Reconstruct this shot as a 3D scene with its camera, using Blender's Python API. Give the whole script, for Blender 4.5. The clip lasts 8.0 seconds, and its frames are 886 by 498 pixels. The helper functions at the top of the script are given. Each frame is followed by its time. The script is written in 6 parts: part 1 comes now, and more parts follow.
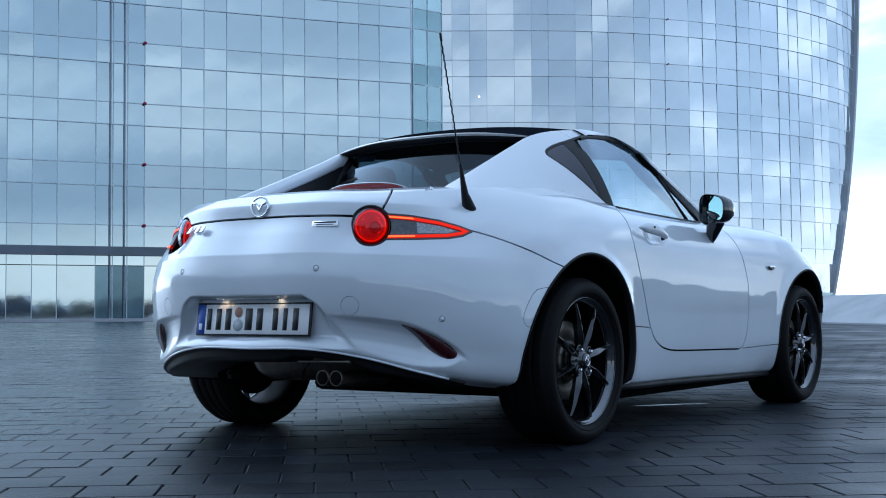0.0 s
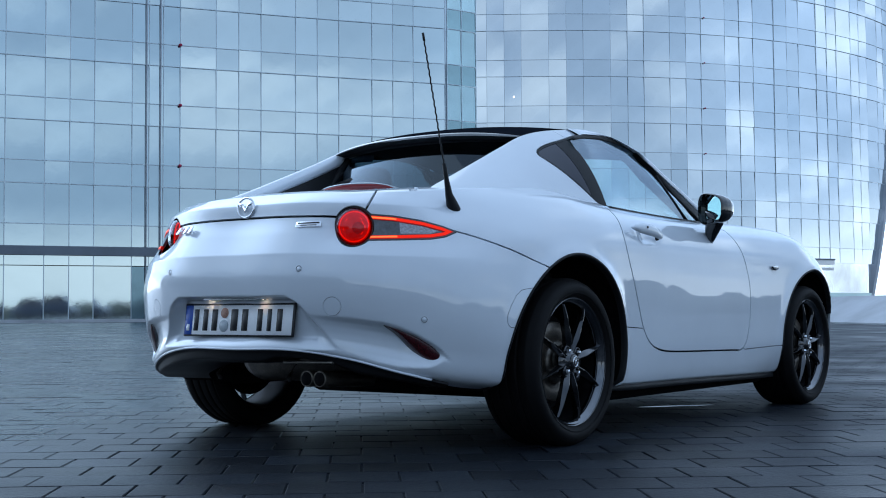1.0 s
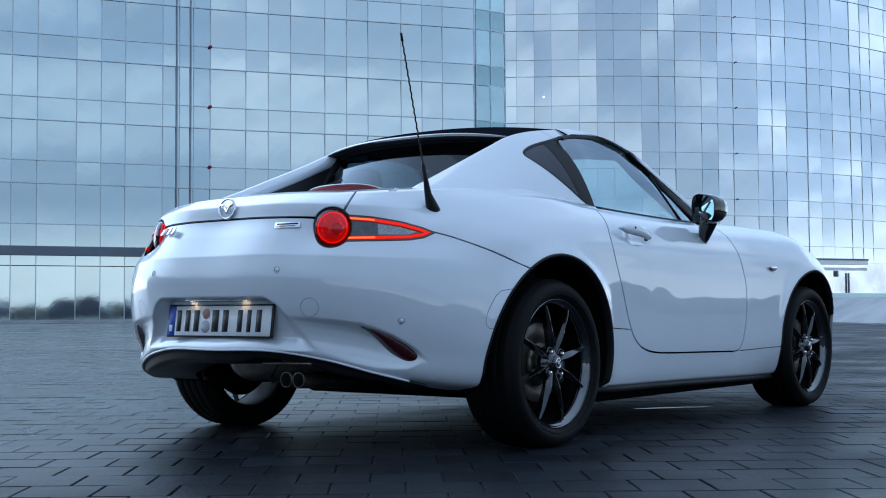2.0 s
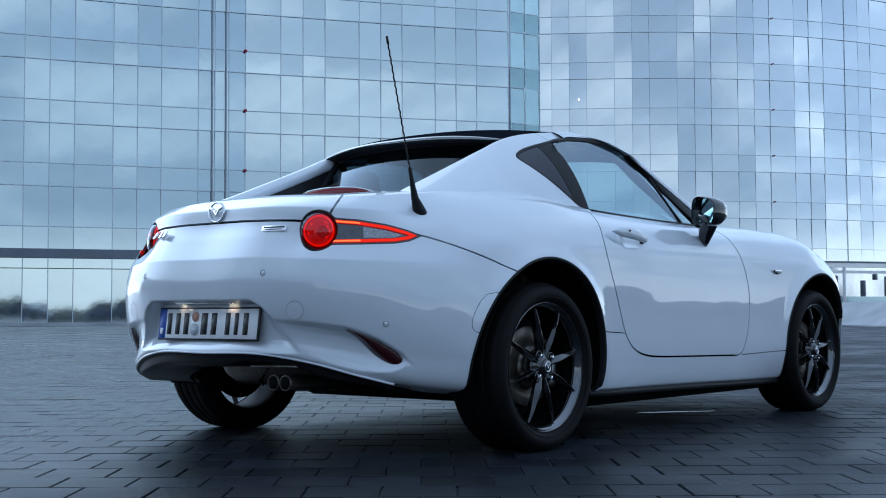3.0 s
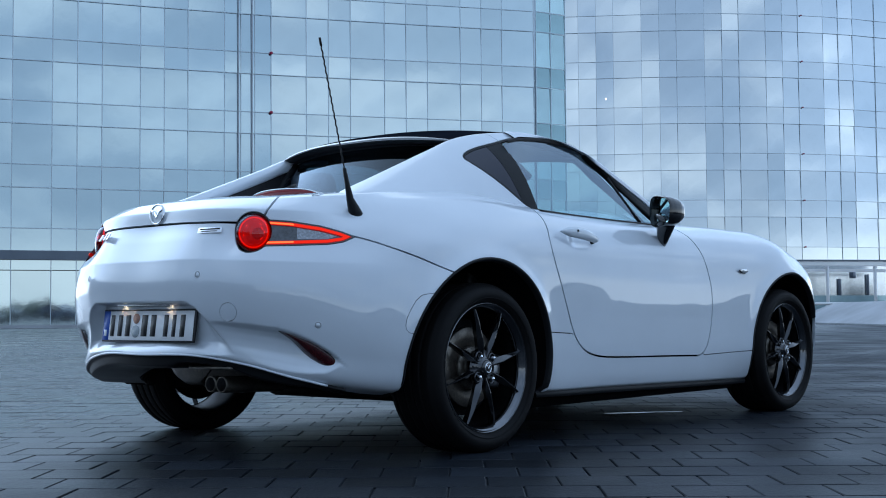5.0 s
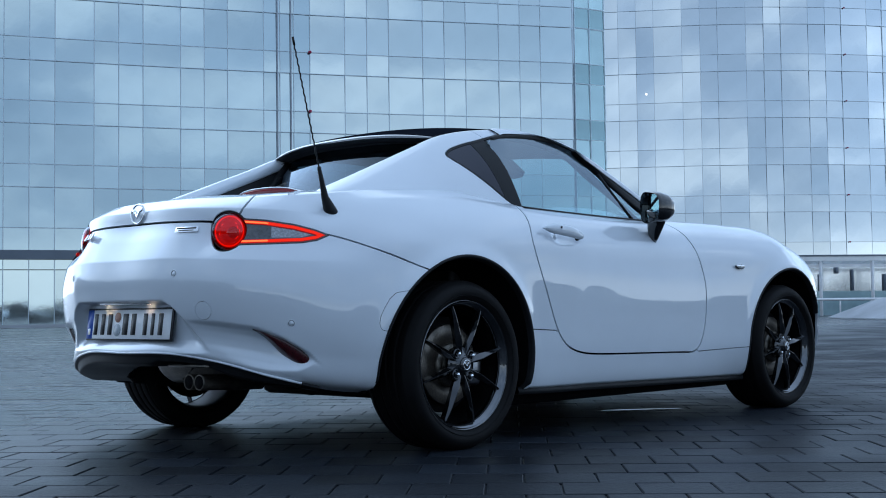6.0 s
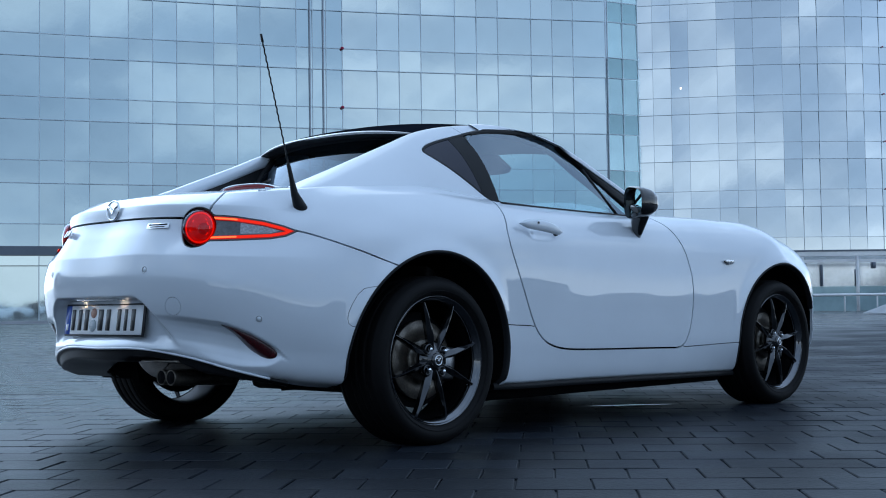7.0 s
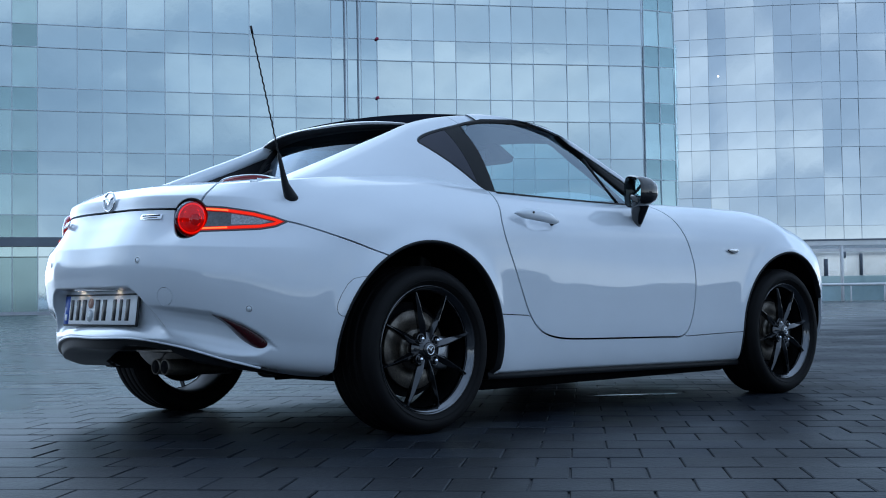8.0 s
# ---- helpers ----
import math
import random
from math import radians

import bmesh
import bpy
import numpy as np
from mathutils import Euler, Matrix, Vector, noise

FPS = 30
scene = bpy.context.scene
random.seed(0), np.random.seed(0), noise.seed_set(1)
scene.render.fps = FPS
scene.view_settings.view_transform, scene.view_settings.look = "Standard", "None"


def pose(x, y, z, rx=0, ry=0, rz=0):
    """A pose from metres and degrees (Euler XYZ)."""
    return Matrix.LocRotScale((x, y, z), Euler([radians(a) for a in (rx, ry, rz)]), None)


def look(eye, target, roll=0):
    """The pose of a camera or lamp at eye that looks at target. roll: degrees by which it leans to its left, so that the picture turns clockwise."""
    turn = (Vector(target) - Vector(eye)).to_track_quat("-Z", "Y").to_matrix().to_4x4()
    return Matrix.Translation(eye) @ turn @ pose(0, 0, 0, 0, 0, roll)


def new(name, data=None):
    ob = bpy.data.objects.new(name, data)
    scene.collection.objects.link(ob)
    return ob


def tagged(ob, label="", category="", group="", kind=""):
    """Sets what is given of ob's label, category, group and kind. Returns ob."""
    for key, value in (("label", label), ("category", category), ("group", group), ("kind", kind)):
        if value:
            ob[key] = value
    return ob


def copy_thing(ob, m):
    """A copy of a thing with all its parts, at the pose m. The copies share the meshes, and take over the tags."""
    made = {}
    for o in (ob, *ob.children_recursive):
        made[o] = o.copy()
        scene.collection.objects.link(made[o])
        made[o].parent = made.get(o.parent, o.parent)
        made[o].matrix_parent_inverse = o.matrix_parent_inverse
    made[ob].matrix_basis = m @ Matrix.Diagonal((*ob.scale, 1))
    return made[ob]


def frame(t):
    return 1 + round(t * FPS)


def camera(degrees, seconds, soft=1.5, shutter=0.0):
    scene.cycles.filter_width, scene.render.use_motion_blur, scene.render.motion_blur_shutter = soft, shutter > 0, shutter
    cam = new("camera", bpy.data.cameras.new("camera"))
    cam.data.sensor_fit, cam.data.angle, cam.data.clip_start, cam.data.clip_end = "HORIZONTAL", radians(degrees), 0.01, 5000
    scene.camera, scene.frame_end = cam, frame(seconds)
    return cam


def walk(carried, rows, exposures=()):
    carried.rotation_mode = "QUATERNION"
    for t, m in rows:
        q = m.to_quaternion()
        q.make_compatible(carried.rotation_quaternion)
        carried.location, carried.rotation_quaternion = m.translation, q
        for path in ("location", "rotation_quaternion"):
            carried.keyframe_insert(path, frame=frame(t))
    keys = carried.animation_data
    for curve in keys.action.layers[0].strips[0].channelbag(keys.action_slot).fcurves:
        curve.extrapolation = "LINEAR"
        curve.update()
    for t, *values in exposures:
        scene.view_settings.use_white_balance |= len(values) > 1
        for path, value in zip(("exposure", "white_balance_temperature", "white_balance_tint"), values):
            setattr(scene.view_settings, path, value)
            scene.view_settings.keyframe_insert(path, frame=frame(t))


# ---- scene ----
# ---- camera ----
cam = camera(38.4, 8.0, soft=1.05)
PATH = [
    (0, (-3.98, -2.98, 0.475), (-2.335, -1.846, 0.569), -0.3),
    (0.5, (-3.924, -3.041, 0.475), (-2.293, -1.887, 0.569), -0.3),
    (1, (-3.865, -3.117, 0.475), (-2.255, -1.935, 0.57), -0.3),
    (1.5, (-3.808, -3.183, 0.476), (-2.211, -1.983, 0.571), -0.3),
    (3, (-3.636, -3.378, 0.476), (-2.094, -2.108, 0.577), -0.2),
    (3.5, (-3.595, -3.427, 0.475), (-2.061, -2.148, 0.578), -0.2),
    (4, (-3.549, -3.482, 0.476), (-2.025, -2.19, 0.578), -0.2),
    (4.5, (-3.496, -3.542, 0.476), (-1.978, -2.243, 0.579), -0.2),
    (5, (-3.424, -3.62, 0.476), (-1.916, -2.311, 0.578), -0.4),
    (6.5, (-3.197, -3.881, 0.473), (-1.758, -2.495, 0.569), -0.7),
    (7, (-3.121, -3.963, 0.472), (-1.7, -2.559, 0.564), -0.7),
    (7.5, (-3.059, -4.034, 0.47), (-1.665, -2.602, 0.555), -0.7),
    (8, (-3.014, -4.088, 0.469), (-1.636, -2.64, 0.546), -0.8),
]
walk(cam, [(t, look(eye, target, roll)) for t, eye, target, roll in PATH])

# ---- sky, sun ----
SUN_AZ, SUN_EL = radians(86), radians(26)


def build_world():
    w = bpy.data.worlds.new("overcast_sky")
    scene.world = w
    w.use_nodes = True
    nt = w.node_tree
    nt.nodes.clear()
    N, L = nt.nodes.new, nt.links.new
    out, bg = N("ShaderNodeOutputWorld"), N("ShaderNodeBackground")
    sky = N("ShaderNodeTexSky")
    sky.sky_type, sky.sun_disc = "NISHITA", False
    sky.sun_elevation, sky.sun_rotation = SUN_EL, math.pi / 2 - SUN_AZ
    sky.air_density, sky.dust_density, sky.ozone_density = 1.6, 1.0, 3.0
    tc, sep = N("ShaderNodeTexCoord"), N("ShaderNodeSeparateXYZ")
    L(tc.outputs["Generated"], sep.inputs[0])
    # cloud layer: direction flattened onto a ceiling, two scales of noise
    zc = N("ShaderNodeMath"); zc.operation = "MAXIMUM"; zc.inputs[1].default_value = 0.0
    L(sep.outputs["Z"], zc.inputs[0])
    za = N("ShaderNodeMath"); za.operation = "ADD"; za.inputs[1].default_value = 0.16
    L(zc.outputs[0], za.inputs[0])
    dx, dy = N("ShaderNodeMath"), N("ShaderNodeMath")
    for d, ax in ((dx, "X"), (dy, "Y")):
        d.operation = "DIVIDE"
        L(sep.outputs[ax], d.inputs[0]); L(za.outputs[0], d.inputs[1])
    cv = N("ShaderNodeCombineXYZ")
    L(dx.outputs[0], cv.inputs[0]); L(dy.outputs[0], cv.inputs[1])
    big = N("ShaderNodeTexNoise"); big.inputs["Scale"].default_value = 1.35
    big.inputs["Detail"].default_value = 7; big.inputs["Roughness"].default_value = 0.58
    big.inputs["Distortion"].default_value = 0.3
    L(cv.outputs[0], big.inputs["Vector"])
    ramp = N("ShaderNodeValToRGB")
    e = ramp.color_ramp.elements
    e[0].position, e[0].color = 0.32, (0.24, 0.37, 0.58, 1)
    e[1].position, e[1].color = 0.70, (0.72, 0.90, 1.12, 1)
    mid = ramp.color_ramp.elements.new(0.52); mid.color = (0.345, 0.49, 0.72, 1)
    L(big.outputs["Fac"], ramp.inputs[0])
    # bright band low over the horizon
    hz = N("ShaderNodeMapRange"); hz.interpolation_type = "SMOOTHSTEP"
    hz.inputs["From Min"].default_value, hz.inputs["From Max"].default_value = 0.13, 0.03
    L(zc.outputs[0], hz.inputs["Value"])
    hmix = N("ShaderNodeMix"); hmix.data_type = "RGBA"
    hmix.inputs["B"].default_value = (0.78, 0.96, 1.15, 1)
    # the cloud deck evens out overhead
    hi = N("ShaderNodeMapRange"); hi.interpolation_type = "SMOOTHSTEP"
    hi.inputs["From Min"].default_value, hi.inputs["From Max"].default_value = 0.36, 0.66
    hi.inputs["To Min"].default_value, hi.inputs["To Max"].default_value = 0.0, 0.85
    L(zc.outputs[0], hi.inputs["Value"])
    even = N("ShaderNodeMix"); even.data_type = "RGBA"
    even.inputs["B"].default_value = (0.42, 0.585, 0.84, 1)
    L(hi.outputs["Result"], even.inputs["Factor"]); L(ramp.outputs["Color"], even.inputs["A"])
    L(hz.outputs["Result"], hmix.inputs["Factor"]); L(even.outputs["Result"], hmix.inputs["A"])
    # the side of the sky where the sun stands behind the cloud
    dot = N("ShaderNodeVectorMath"); dot.operation = "DOT_PRODUCT"
    dot.inputs[1].default_value = (math.cos(SUN_AZ) * math.cos(SUN_EL), math.sin(SUN_AZ) * math.cos(SUN_EL), math.sin(SUN_EL))
    L(tc.outputs["Generated"], dot.inputs[0])
    gl = N("ShaderNodeMapRange"); gl.interpolation_type = "SMOOTHSTEP"
    gl.inputs["From Min"].default_value, gl.inputs["From Max"].default_value = 0.76, 1.0
    gl.inputs["To Min"].default_value, gl.inputs["To Max"].default_value = 1.0, 4.6
    L(dot.outputs["Value"], gl.inputs["Value"])
    # thinner cloud overhead
    zen = N("ShaderNodeMapRange"); zen.interpolation_type = "SMOOTHSTEP"
    zen.inputs["From Min"].default_value, zen.inputs["From Max"].default_value = 0.30, 0.85
    zen.inputs["To Min"].default_value, zen.inputs["To Max"].default_value = 1.0, 1.05
    L(zc.outputs[0], zen.inputs["Value"])
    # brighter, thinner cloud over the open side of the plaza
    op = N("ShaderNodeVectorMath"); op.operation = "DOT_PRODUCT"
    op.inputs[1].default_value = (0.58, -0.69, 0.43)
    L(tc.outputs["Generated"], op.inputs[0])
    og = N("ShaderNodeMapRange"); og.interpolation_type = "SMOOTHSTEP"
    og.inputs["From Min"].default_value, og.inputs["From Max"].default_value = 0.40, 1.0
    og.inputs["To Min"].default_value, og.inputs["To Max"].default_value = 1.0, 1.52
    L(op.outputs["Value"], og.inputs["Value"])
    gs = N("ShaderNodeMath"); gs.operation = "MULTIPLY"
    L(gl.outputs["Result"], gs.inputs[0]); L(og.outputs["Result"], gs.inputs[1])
    # glare of the open sky past the round wing
    hx = N("ShaderNodeMapRange"); hx.interpolation_type = "SMOOTHSTEP"
    hx.inputs["From Min"].default_value, hx.inputs["From Max"].default_value = 0.85, 0.97
    hx.inputs["To Min"].default_value, hx.inputs["To Max"].default_value = 1.0, 2.1
    past = N("ShaderNodeVectorMath"); past.operation = "DOT_PRODUCT"
    past.inputs[1].default_value = (0.965, 0.240, 0.10)
    L(tc.outputs["Generated"], past.inputs[0]); L(past.outputs["Value"], hx.inputs["Value"])
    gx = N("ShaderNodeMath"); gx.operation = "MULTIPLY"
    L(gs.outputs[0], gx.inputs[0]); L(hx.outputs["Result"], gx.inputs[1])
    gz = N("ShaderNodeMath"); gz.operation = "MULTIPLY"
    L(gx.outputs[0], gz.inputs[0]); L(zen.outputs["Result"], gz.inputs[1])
    cloud = N("ShaderNodeVectorMath"); cloud.operation = "SCALE"
    L(hmix.outputs["Result"], cloud.inputs[0]); L(gz.outputs[0], cloud.inputs["Scale"])
    sc = N("ShaderNodeVectorMath"); sc.operation = "SCALE"; sc.inputs["Scale"].default_value = 0.012
    L(sky.outputs[0], sc.inputs[0])
    add = N("ShaderNodeVectorMath"); add.operation = "ADD"
    L(cloud.outputs[0], add.inputs[0]); L(sc.outputs[0], add.inputs[1])
    L(add.outputs[0], bg.inputs["Color"])
    bg.inputs["Strength"].default_value = 1.0
    L(bg.outputs[0], out.inputs[0])


build_world()
sun = new("sun", bpy.data.lights.new("sun", "SUN"))
sun.data.energy, sun.data.angle, sun.data.color = 0.75, radians(90), (0.78, 0.95, 1.08)
sun.matrix_world = look((20 * math.cos(SUN_AZ) * math.cos(SUN_EL), 20 * math.sin(SUN_AZ) * math.cos(SUN_EL), 20 * math.sin(SUN_EL)), (0, 0, 0))
scene.view_settings.exposure = 0.0

# ---- materials ----


def mat(name, color, rough=0.5, metal=0.0, grain=0.0, grain_scale=40.0, stain=0.0, stain_scale=2.0, bump=0.0,
        bump_scale=60.0, coat=0.0, spec=0.5, random_tint=0.0, emit=None, emit_strength=0.0, rough_var=0.0, coat_rough=0.03, coat_ior=1.5, in_place=False):
    m = bpy.data.materials.new(name)
    m.use_nodes = True
    nt = m.node_tree
    N, L = nt.nodes.new, nt.links.new
    b = nt.nodes["Principled BSDF"]
    b.inputs["Base Color"].default_value = (*color, 1)
    b.inputs["Roughness"].default_value, b.inputs["Metallic"].default_value = rough, metal
    b.inputs["Specular IOR Level"].default_value = spec
    b.inputs["Coat IOR"].default_value = coat_ior
    b.inputs["Coat Weight"].default_value, b.inputs["Coat Roughness"].default_value = coat, coat_rough
    # in_place: the pattern runs on from piece to piece
    place = N("ShaderNodeNewGeometry").outputs["Position"] if in_place else N("ShaderNodeTexCoord").outputs["Object"]
    col = None

    def noise_tex(scale, detail=4.0):
        n = N("ShaderNodeTexNoise")
        n.inputs["Scale"].default_value, n.inputs["Detail"].default_value = scale, detail
        L(place, n.inputs["Vector"])
        return n.outputs["Fac"]

    def scaled(src, value, amount):
        mr = N("ShaderNodeMapRange")
        mr.inputs["From Min"].default_value, mr.inputs["From Max"].default_value = 0.25, 0.75
        mr.inputs["To Min"].default_value, mr.inputs["To Max"].default_value = 1 - amount, 1 + amount
        L(value, mr.inputs["Value"])
        v = N("ShaderNodeVectorMath"); v.operation = "SCALE"
        if src is None:
            v.inputs[0].default_value = color
        else:
            L(src, v.inputs[0])
        L(mr.outputs[0], v.inputs["Scale"])
        return v.outputs[0]

    if grain:
        col = scaled(col, noise_tex(grain_scale, 6), grain)
    if stain:
        col = scaled(col, noise_tex(stain_scale, 5), stain)
    if random_tint:
        oi = N("ShaderNodeObjectInfo")
        geo = N("ShaderNodeNewGeometry")
        ad = N("ShaderNodeMath"); ad.operation = "ADD"
        L(oi.outputs["Random"], ad.inputs[0]); L(geo.outputs["Random Per Island"], ad.inputs[1])
        fr = N("ShaderNodeMath"); fr.operation = "FRACT"
        L(ad.outputs[0], fr.inputs[0])
        mr = N("ShaderNodeMapRange")
        mr.inputs["To Min"].default_value, mr.inputs["To Max"].default_value = 0.25, 0.75
        L(fr.outputs[0], mr.inputs["Value"])
        col = scaled(col, mr.outputs[0], random_tint)
    if col is not None:
        L(col, b.inputs["Base Color"])
    if rough_var:
        mr = N("ShaderNodeMapRange")
        mr.inputs["From Min"].default_value, mr.inputs["From Max"].default_value = 0.3, 0.7
        mr.inputs["To Min"].default_value, mr.inputs["To Max"].default_value = max(0.02, rough - rough_var), rough + rough_var
        L(noise_tex(stain_scale * 1.7, 5), mr.inputs["Value"])
        L(mr.outputs[0], b.inputs["Roughness"])
    if bump:
        bp = N("ShaderNodeBump")
        bp.inputs["Strength"].default_value, bp.inputs["Distance"].default_value = 1.0, bump
        L(noise_tex(bump_scale, 6), bp.inputs["Height"])
        L(bp.outputs[0], b.inputs["Normal"])
    if emit:
        b.inputs["Emission Color"].default_value = (*emit, 1)
        b.inputs["Emission Strength"].default_value = emit_strength
    return m


def thin_glass(name, tint, gloss_rough=0.0, base_gloss=0.0):
    """A thin pane: tinted see-through with Fresnel gloss."""
    m = bpy.data.materials.new(name)
    m.use_nodes = True
    nt = m.node_tree
    nt.nodes.clear()
    N, L = nt.nodes.new, nt.links.new
    out, mix, tr, gl, fr = N("ShaderNodeOutputMaterial"), N("ShaderNodeMixShader"), N("ShaderNodeBsdfTransparent"), N("ShaderNodeBsdfGlossy"), N("ShaderNodeLayerWeight")
    tr.inputs["Color"].default_value = (*tint, 1)
    gl.inputs["Roughness"].default_value = gloss_rough
    gl.inputs["Color"].default_value = (0.75, 0.88, 1.0, 1)
    pw = N("ShaderNodeMath"); pw.operation = "POWER"; pw.inputs[1].default_value = 4.0
    L(fr.outputs["Facing"], pw.inputs[0])
    ad = N("ShaderNodeMath"); ad.operation = "ADD"; ad.use_clamp = True; ad.inputs[1].default_value = base_gloss
    L(pw.outputs[0], ad.inputs[0])
    L(ad.outputs[0], mix.inputs[0]); L(tr.outputs[0], mix.inputs[1]); L(gl.outputs[0], mix.inputs[2])
    L(mix.outputs[0], out.inputs[0])
    return m


PAINT = mat("pearl_white_paint", (0.690, 0.745, 0.805), rough=0.34, metal=0.05, spec=0.15, coat=1.0, coat_rough=0.008, coat_ior=1.75, grain=0.03, grain_scale=900, stain=0.02, stain_scale=6)
BLACK_GLOSS = mat("gloss_black_paint", (0.008, 0.009, 0.011), rough=0.12, coat=1.0, stain=0.2, stain_scale=8)
ROOF_BLACK = mat("satin_black_roof_paint", (0.008, 0.010, 0.015), rough=0.60, spec=0.0, stain=0.2, stain_scale=8, grain=0.1, grain_scale=300)
ROOF_EDGE = mat("gloss_black_roof_edge", (0.010, 0.012, 0.016), rough=0.10, coat=1.0, coat_ior=3.0, stain=0.2, stain_scale=8)
BLACK_TRIM = mat("black_plastic", (0.014, 0.015, 0.017), rough=0.48, grain=0.25, grain_scale=300, stain=0.2, bump=0.0004, bump_scale=500, spec=0.18)
VALANCE = mat("matt_black_valance_plastic", (0.0085, 0.009, 0.0105), rough=0.46, grain=0.25, grain_scale=300, stain=0.2, bump=0.0003, bump_scale=500, spec=0.20)
LINER = mat("wheel_arch_felt", (0.006, 0.006, 0.007), rough=0.95, grain=0.4, grain_scale=200, spec=0.1)
RUBBER = mat("tyre_rubber", (0.0045, 0.0045, 0.0052), rough=0.66, grain=0.25, grain_scale=250, stain=0.3, stain_scale=12, bump=0.0005, bump_scale=300, spec=0.17)
GUNMETAL = mat("gunmetal_alloy", (0.040, 0.042, 0.047), rough=0.15, metal=0.9, grain=0.1, grain_scale=400, stain=0.15, stain_scale=15, coat=1.0, coat_ior=1.5)
BARREL = mat("dull_dark_alloy", (0.010, 0.0105, 0.012), rough=0.60, metal=0.8, spec=0.2, grain=0.2, grain_scale=200, stain=0.3, stain_scale=12)
# glossy rim alloy, its colour lightened to stand in for mirrored sky
RIM_EDGE = mat("glossy_alloy_edge", (0.115, 0.122, 0.135), rough=0.12, metal=0.95, grain=0.1, grain_scale=400, stain=0.2, stain_scale=15, coat=1.0)
SOOT = mat("sooty_brown_exhaust_metal", (0.150, 0.132, 0.112), rough=0.40, metal=0.75, grain=0.3, grain_scale=150, stain=0.5, stain_scale=14)
STEEL = mat("brushed_steel", (0.42, 0.43, 0.45), rough=0.3, metal=1.0, grain=0.12, grain_scale=300, stain=0.2, stain_scale=20)
DARK_STEEL = mat("sooty_steel", (0.17, 0.155, 0.135), rough=0.42, metal=0.9, grain=0.3, grain_scale=150, stain=0.4, stain_scale=14)
CHROME = mat("chrome", (0.82, 0.83, 0.85), rough=0.06, metal=1.0, grain=0.03, grain_scale=200)
MIRROR = mat("mirror_glass", (0.33, 0.42, 0.45), rough=0.01, metal=1.0)
RED_LENS = mat("red_lens", (0.30, 0.008, 0.010), rough=0.08, coat=1.0, stain=0.3, stain_scale=60, emit=(1.0, 0.022, 0.016), emit_strength=0.24)
RED_GLOW = mat("lit_red_light_guide", (0.12, 0.002, 0.002), rough=0.35, spec=0.1, coat=0.0, emit=(1.0, 0.022, 0.006), emit_strength=0.88)
DEEP_GUIDE = mat("deep_red_light_guide", (0.10, 0.002, 0.002), rough=0.2, spec=0.3, coat=0.3, emit=(1.0, 0.012, 0.006), emit_strength=0.20)
ORANGE_GLOW = mat("lit_red_orange_core", (0.4, 0.03, 0.005), rough=0.2, coat=0.3, emit=(1.0, 0.14, 0.025), emit_strength=1.7)
DARK_RED = mat("dark_red_reflector", (0.048, 0.004, 0.007), rough=0.15, coat=0.5, grain=0.35, grain_scale=260, bump=0.0006, bump_scale=380)
LAMP_CORE = mat("deep_red_lamp_core", (0.12, 0.004, 0.006), rough=0.25, coat=0.4, emit=(1.0, 0.02, 0.02), emit_strength=0.16)
BRAKE_RED = mat("unlit_red_brake_lens", (0.26, 0.016, 0.020), rough=0.12, coat=0.6, grain=0.2, grain_scale=200)
MARKER = mat("clear_marker_lens", (0.86, 0.87, 0.88), rough=0.12, metal=0.7, coat=1.0, grain=0.2, grain_scale=200)
CLEAR_DARK = mat("smoked_clear_lens", (0.045, 0.05, 0.06), rough=0.12, coat=1.0, grain=0.5, grain_scale=90, stain=0.5, stain_scale=25)
SILVER_LENS = mat("silver_reflector_bowl", (0.26, 0.27, 0.29), rough=0.25, metal=0.9, grain=0.4, grain_scale=150, coat=1.0)
PLATE_WHITE = mat("reflective_plate_white", (0.90, 0.91, 0.92), rough=0.35, grain=0.03, grain_scale=300, stain=0.05, stain_scale=12)
PLATE_BLUE = mat("plate_blue", (0.02, 0.09, 0.42), rough=0.35, grain=0.08, grain_scale=200)
PLATE_BLACK = mat("plate_black", (0.010, 0.010, 0.012), rough=0.4, grain=0.1, grain_scale=200)
STICKER_A = mat("faded_orange_sticker", (0.50, 0.27, 0.20), rough=0.5, grain=0.4, grain_scale=300)
STICKER_B = mat("silver_grey_sticker", (0.42, 0.47, 0.50), rough=0.4, grain=0.4, grain_scale=350)
WARM_LAMP = mat("warm_plate_lamp", (0.9, 0.75, 0.5), rough=0.3, emit=(1.0, 0.80, 0.60), emit_strength=9.0)
LEATHER = mat("black_leather", (0.007, 0.008, 0.010), spec=0.2, rough=0.5, grain=0.2, grain_scale=180, bump=0.0006, bump_scale=260)
DASH = mat("dark_dash_plastic", (0.016, 0.017, 0.019), rough=0.6, grain=0.2, grain_scale=220)
# grey cloth, lightened to stand in for sky mirrored in the side pane
CABIN_CLOTH = mat("grey_cabin_cloth", (0.22, 0.24, 0.28), rough=0.9, spec=0.1, grain=0.2, grain_scale=400, stain=0.1, stain_scale=6)
CAR_GLASS = thin_glass("side_window_glass", (0.66, 0.83, 0.83), base_gloss=0.17)
DARK_GLASS = mat("dark_privacy_glass", (0.008, 0.009, 0.024), rough=0.04, spec=0.42, coat=0.0, stain=0.2, stain_scale=5)
REAR_GLASS = thin_glass("rear_window_glass", (0.10, 0.15, 0.19), base_gloss=0.055)
WATER = mat("puddle_water", (0.02, 0.022, 0.025), rough=0.02, spec=1.0, stain=0.1)

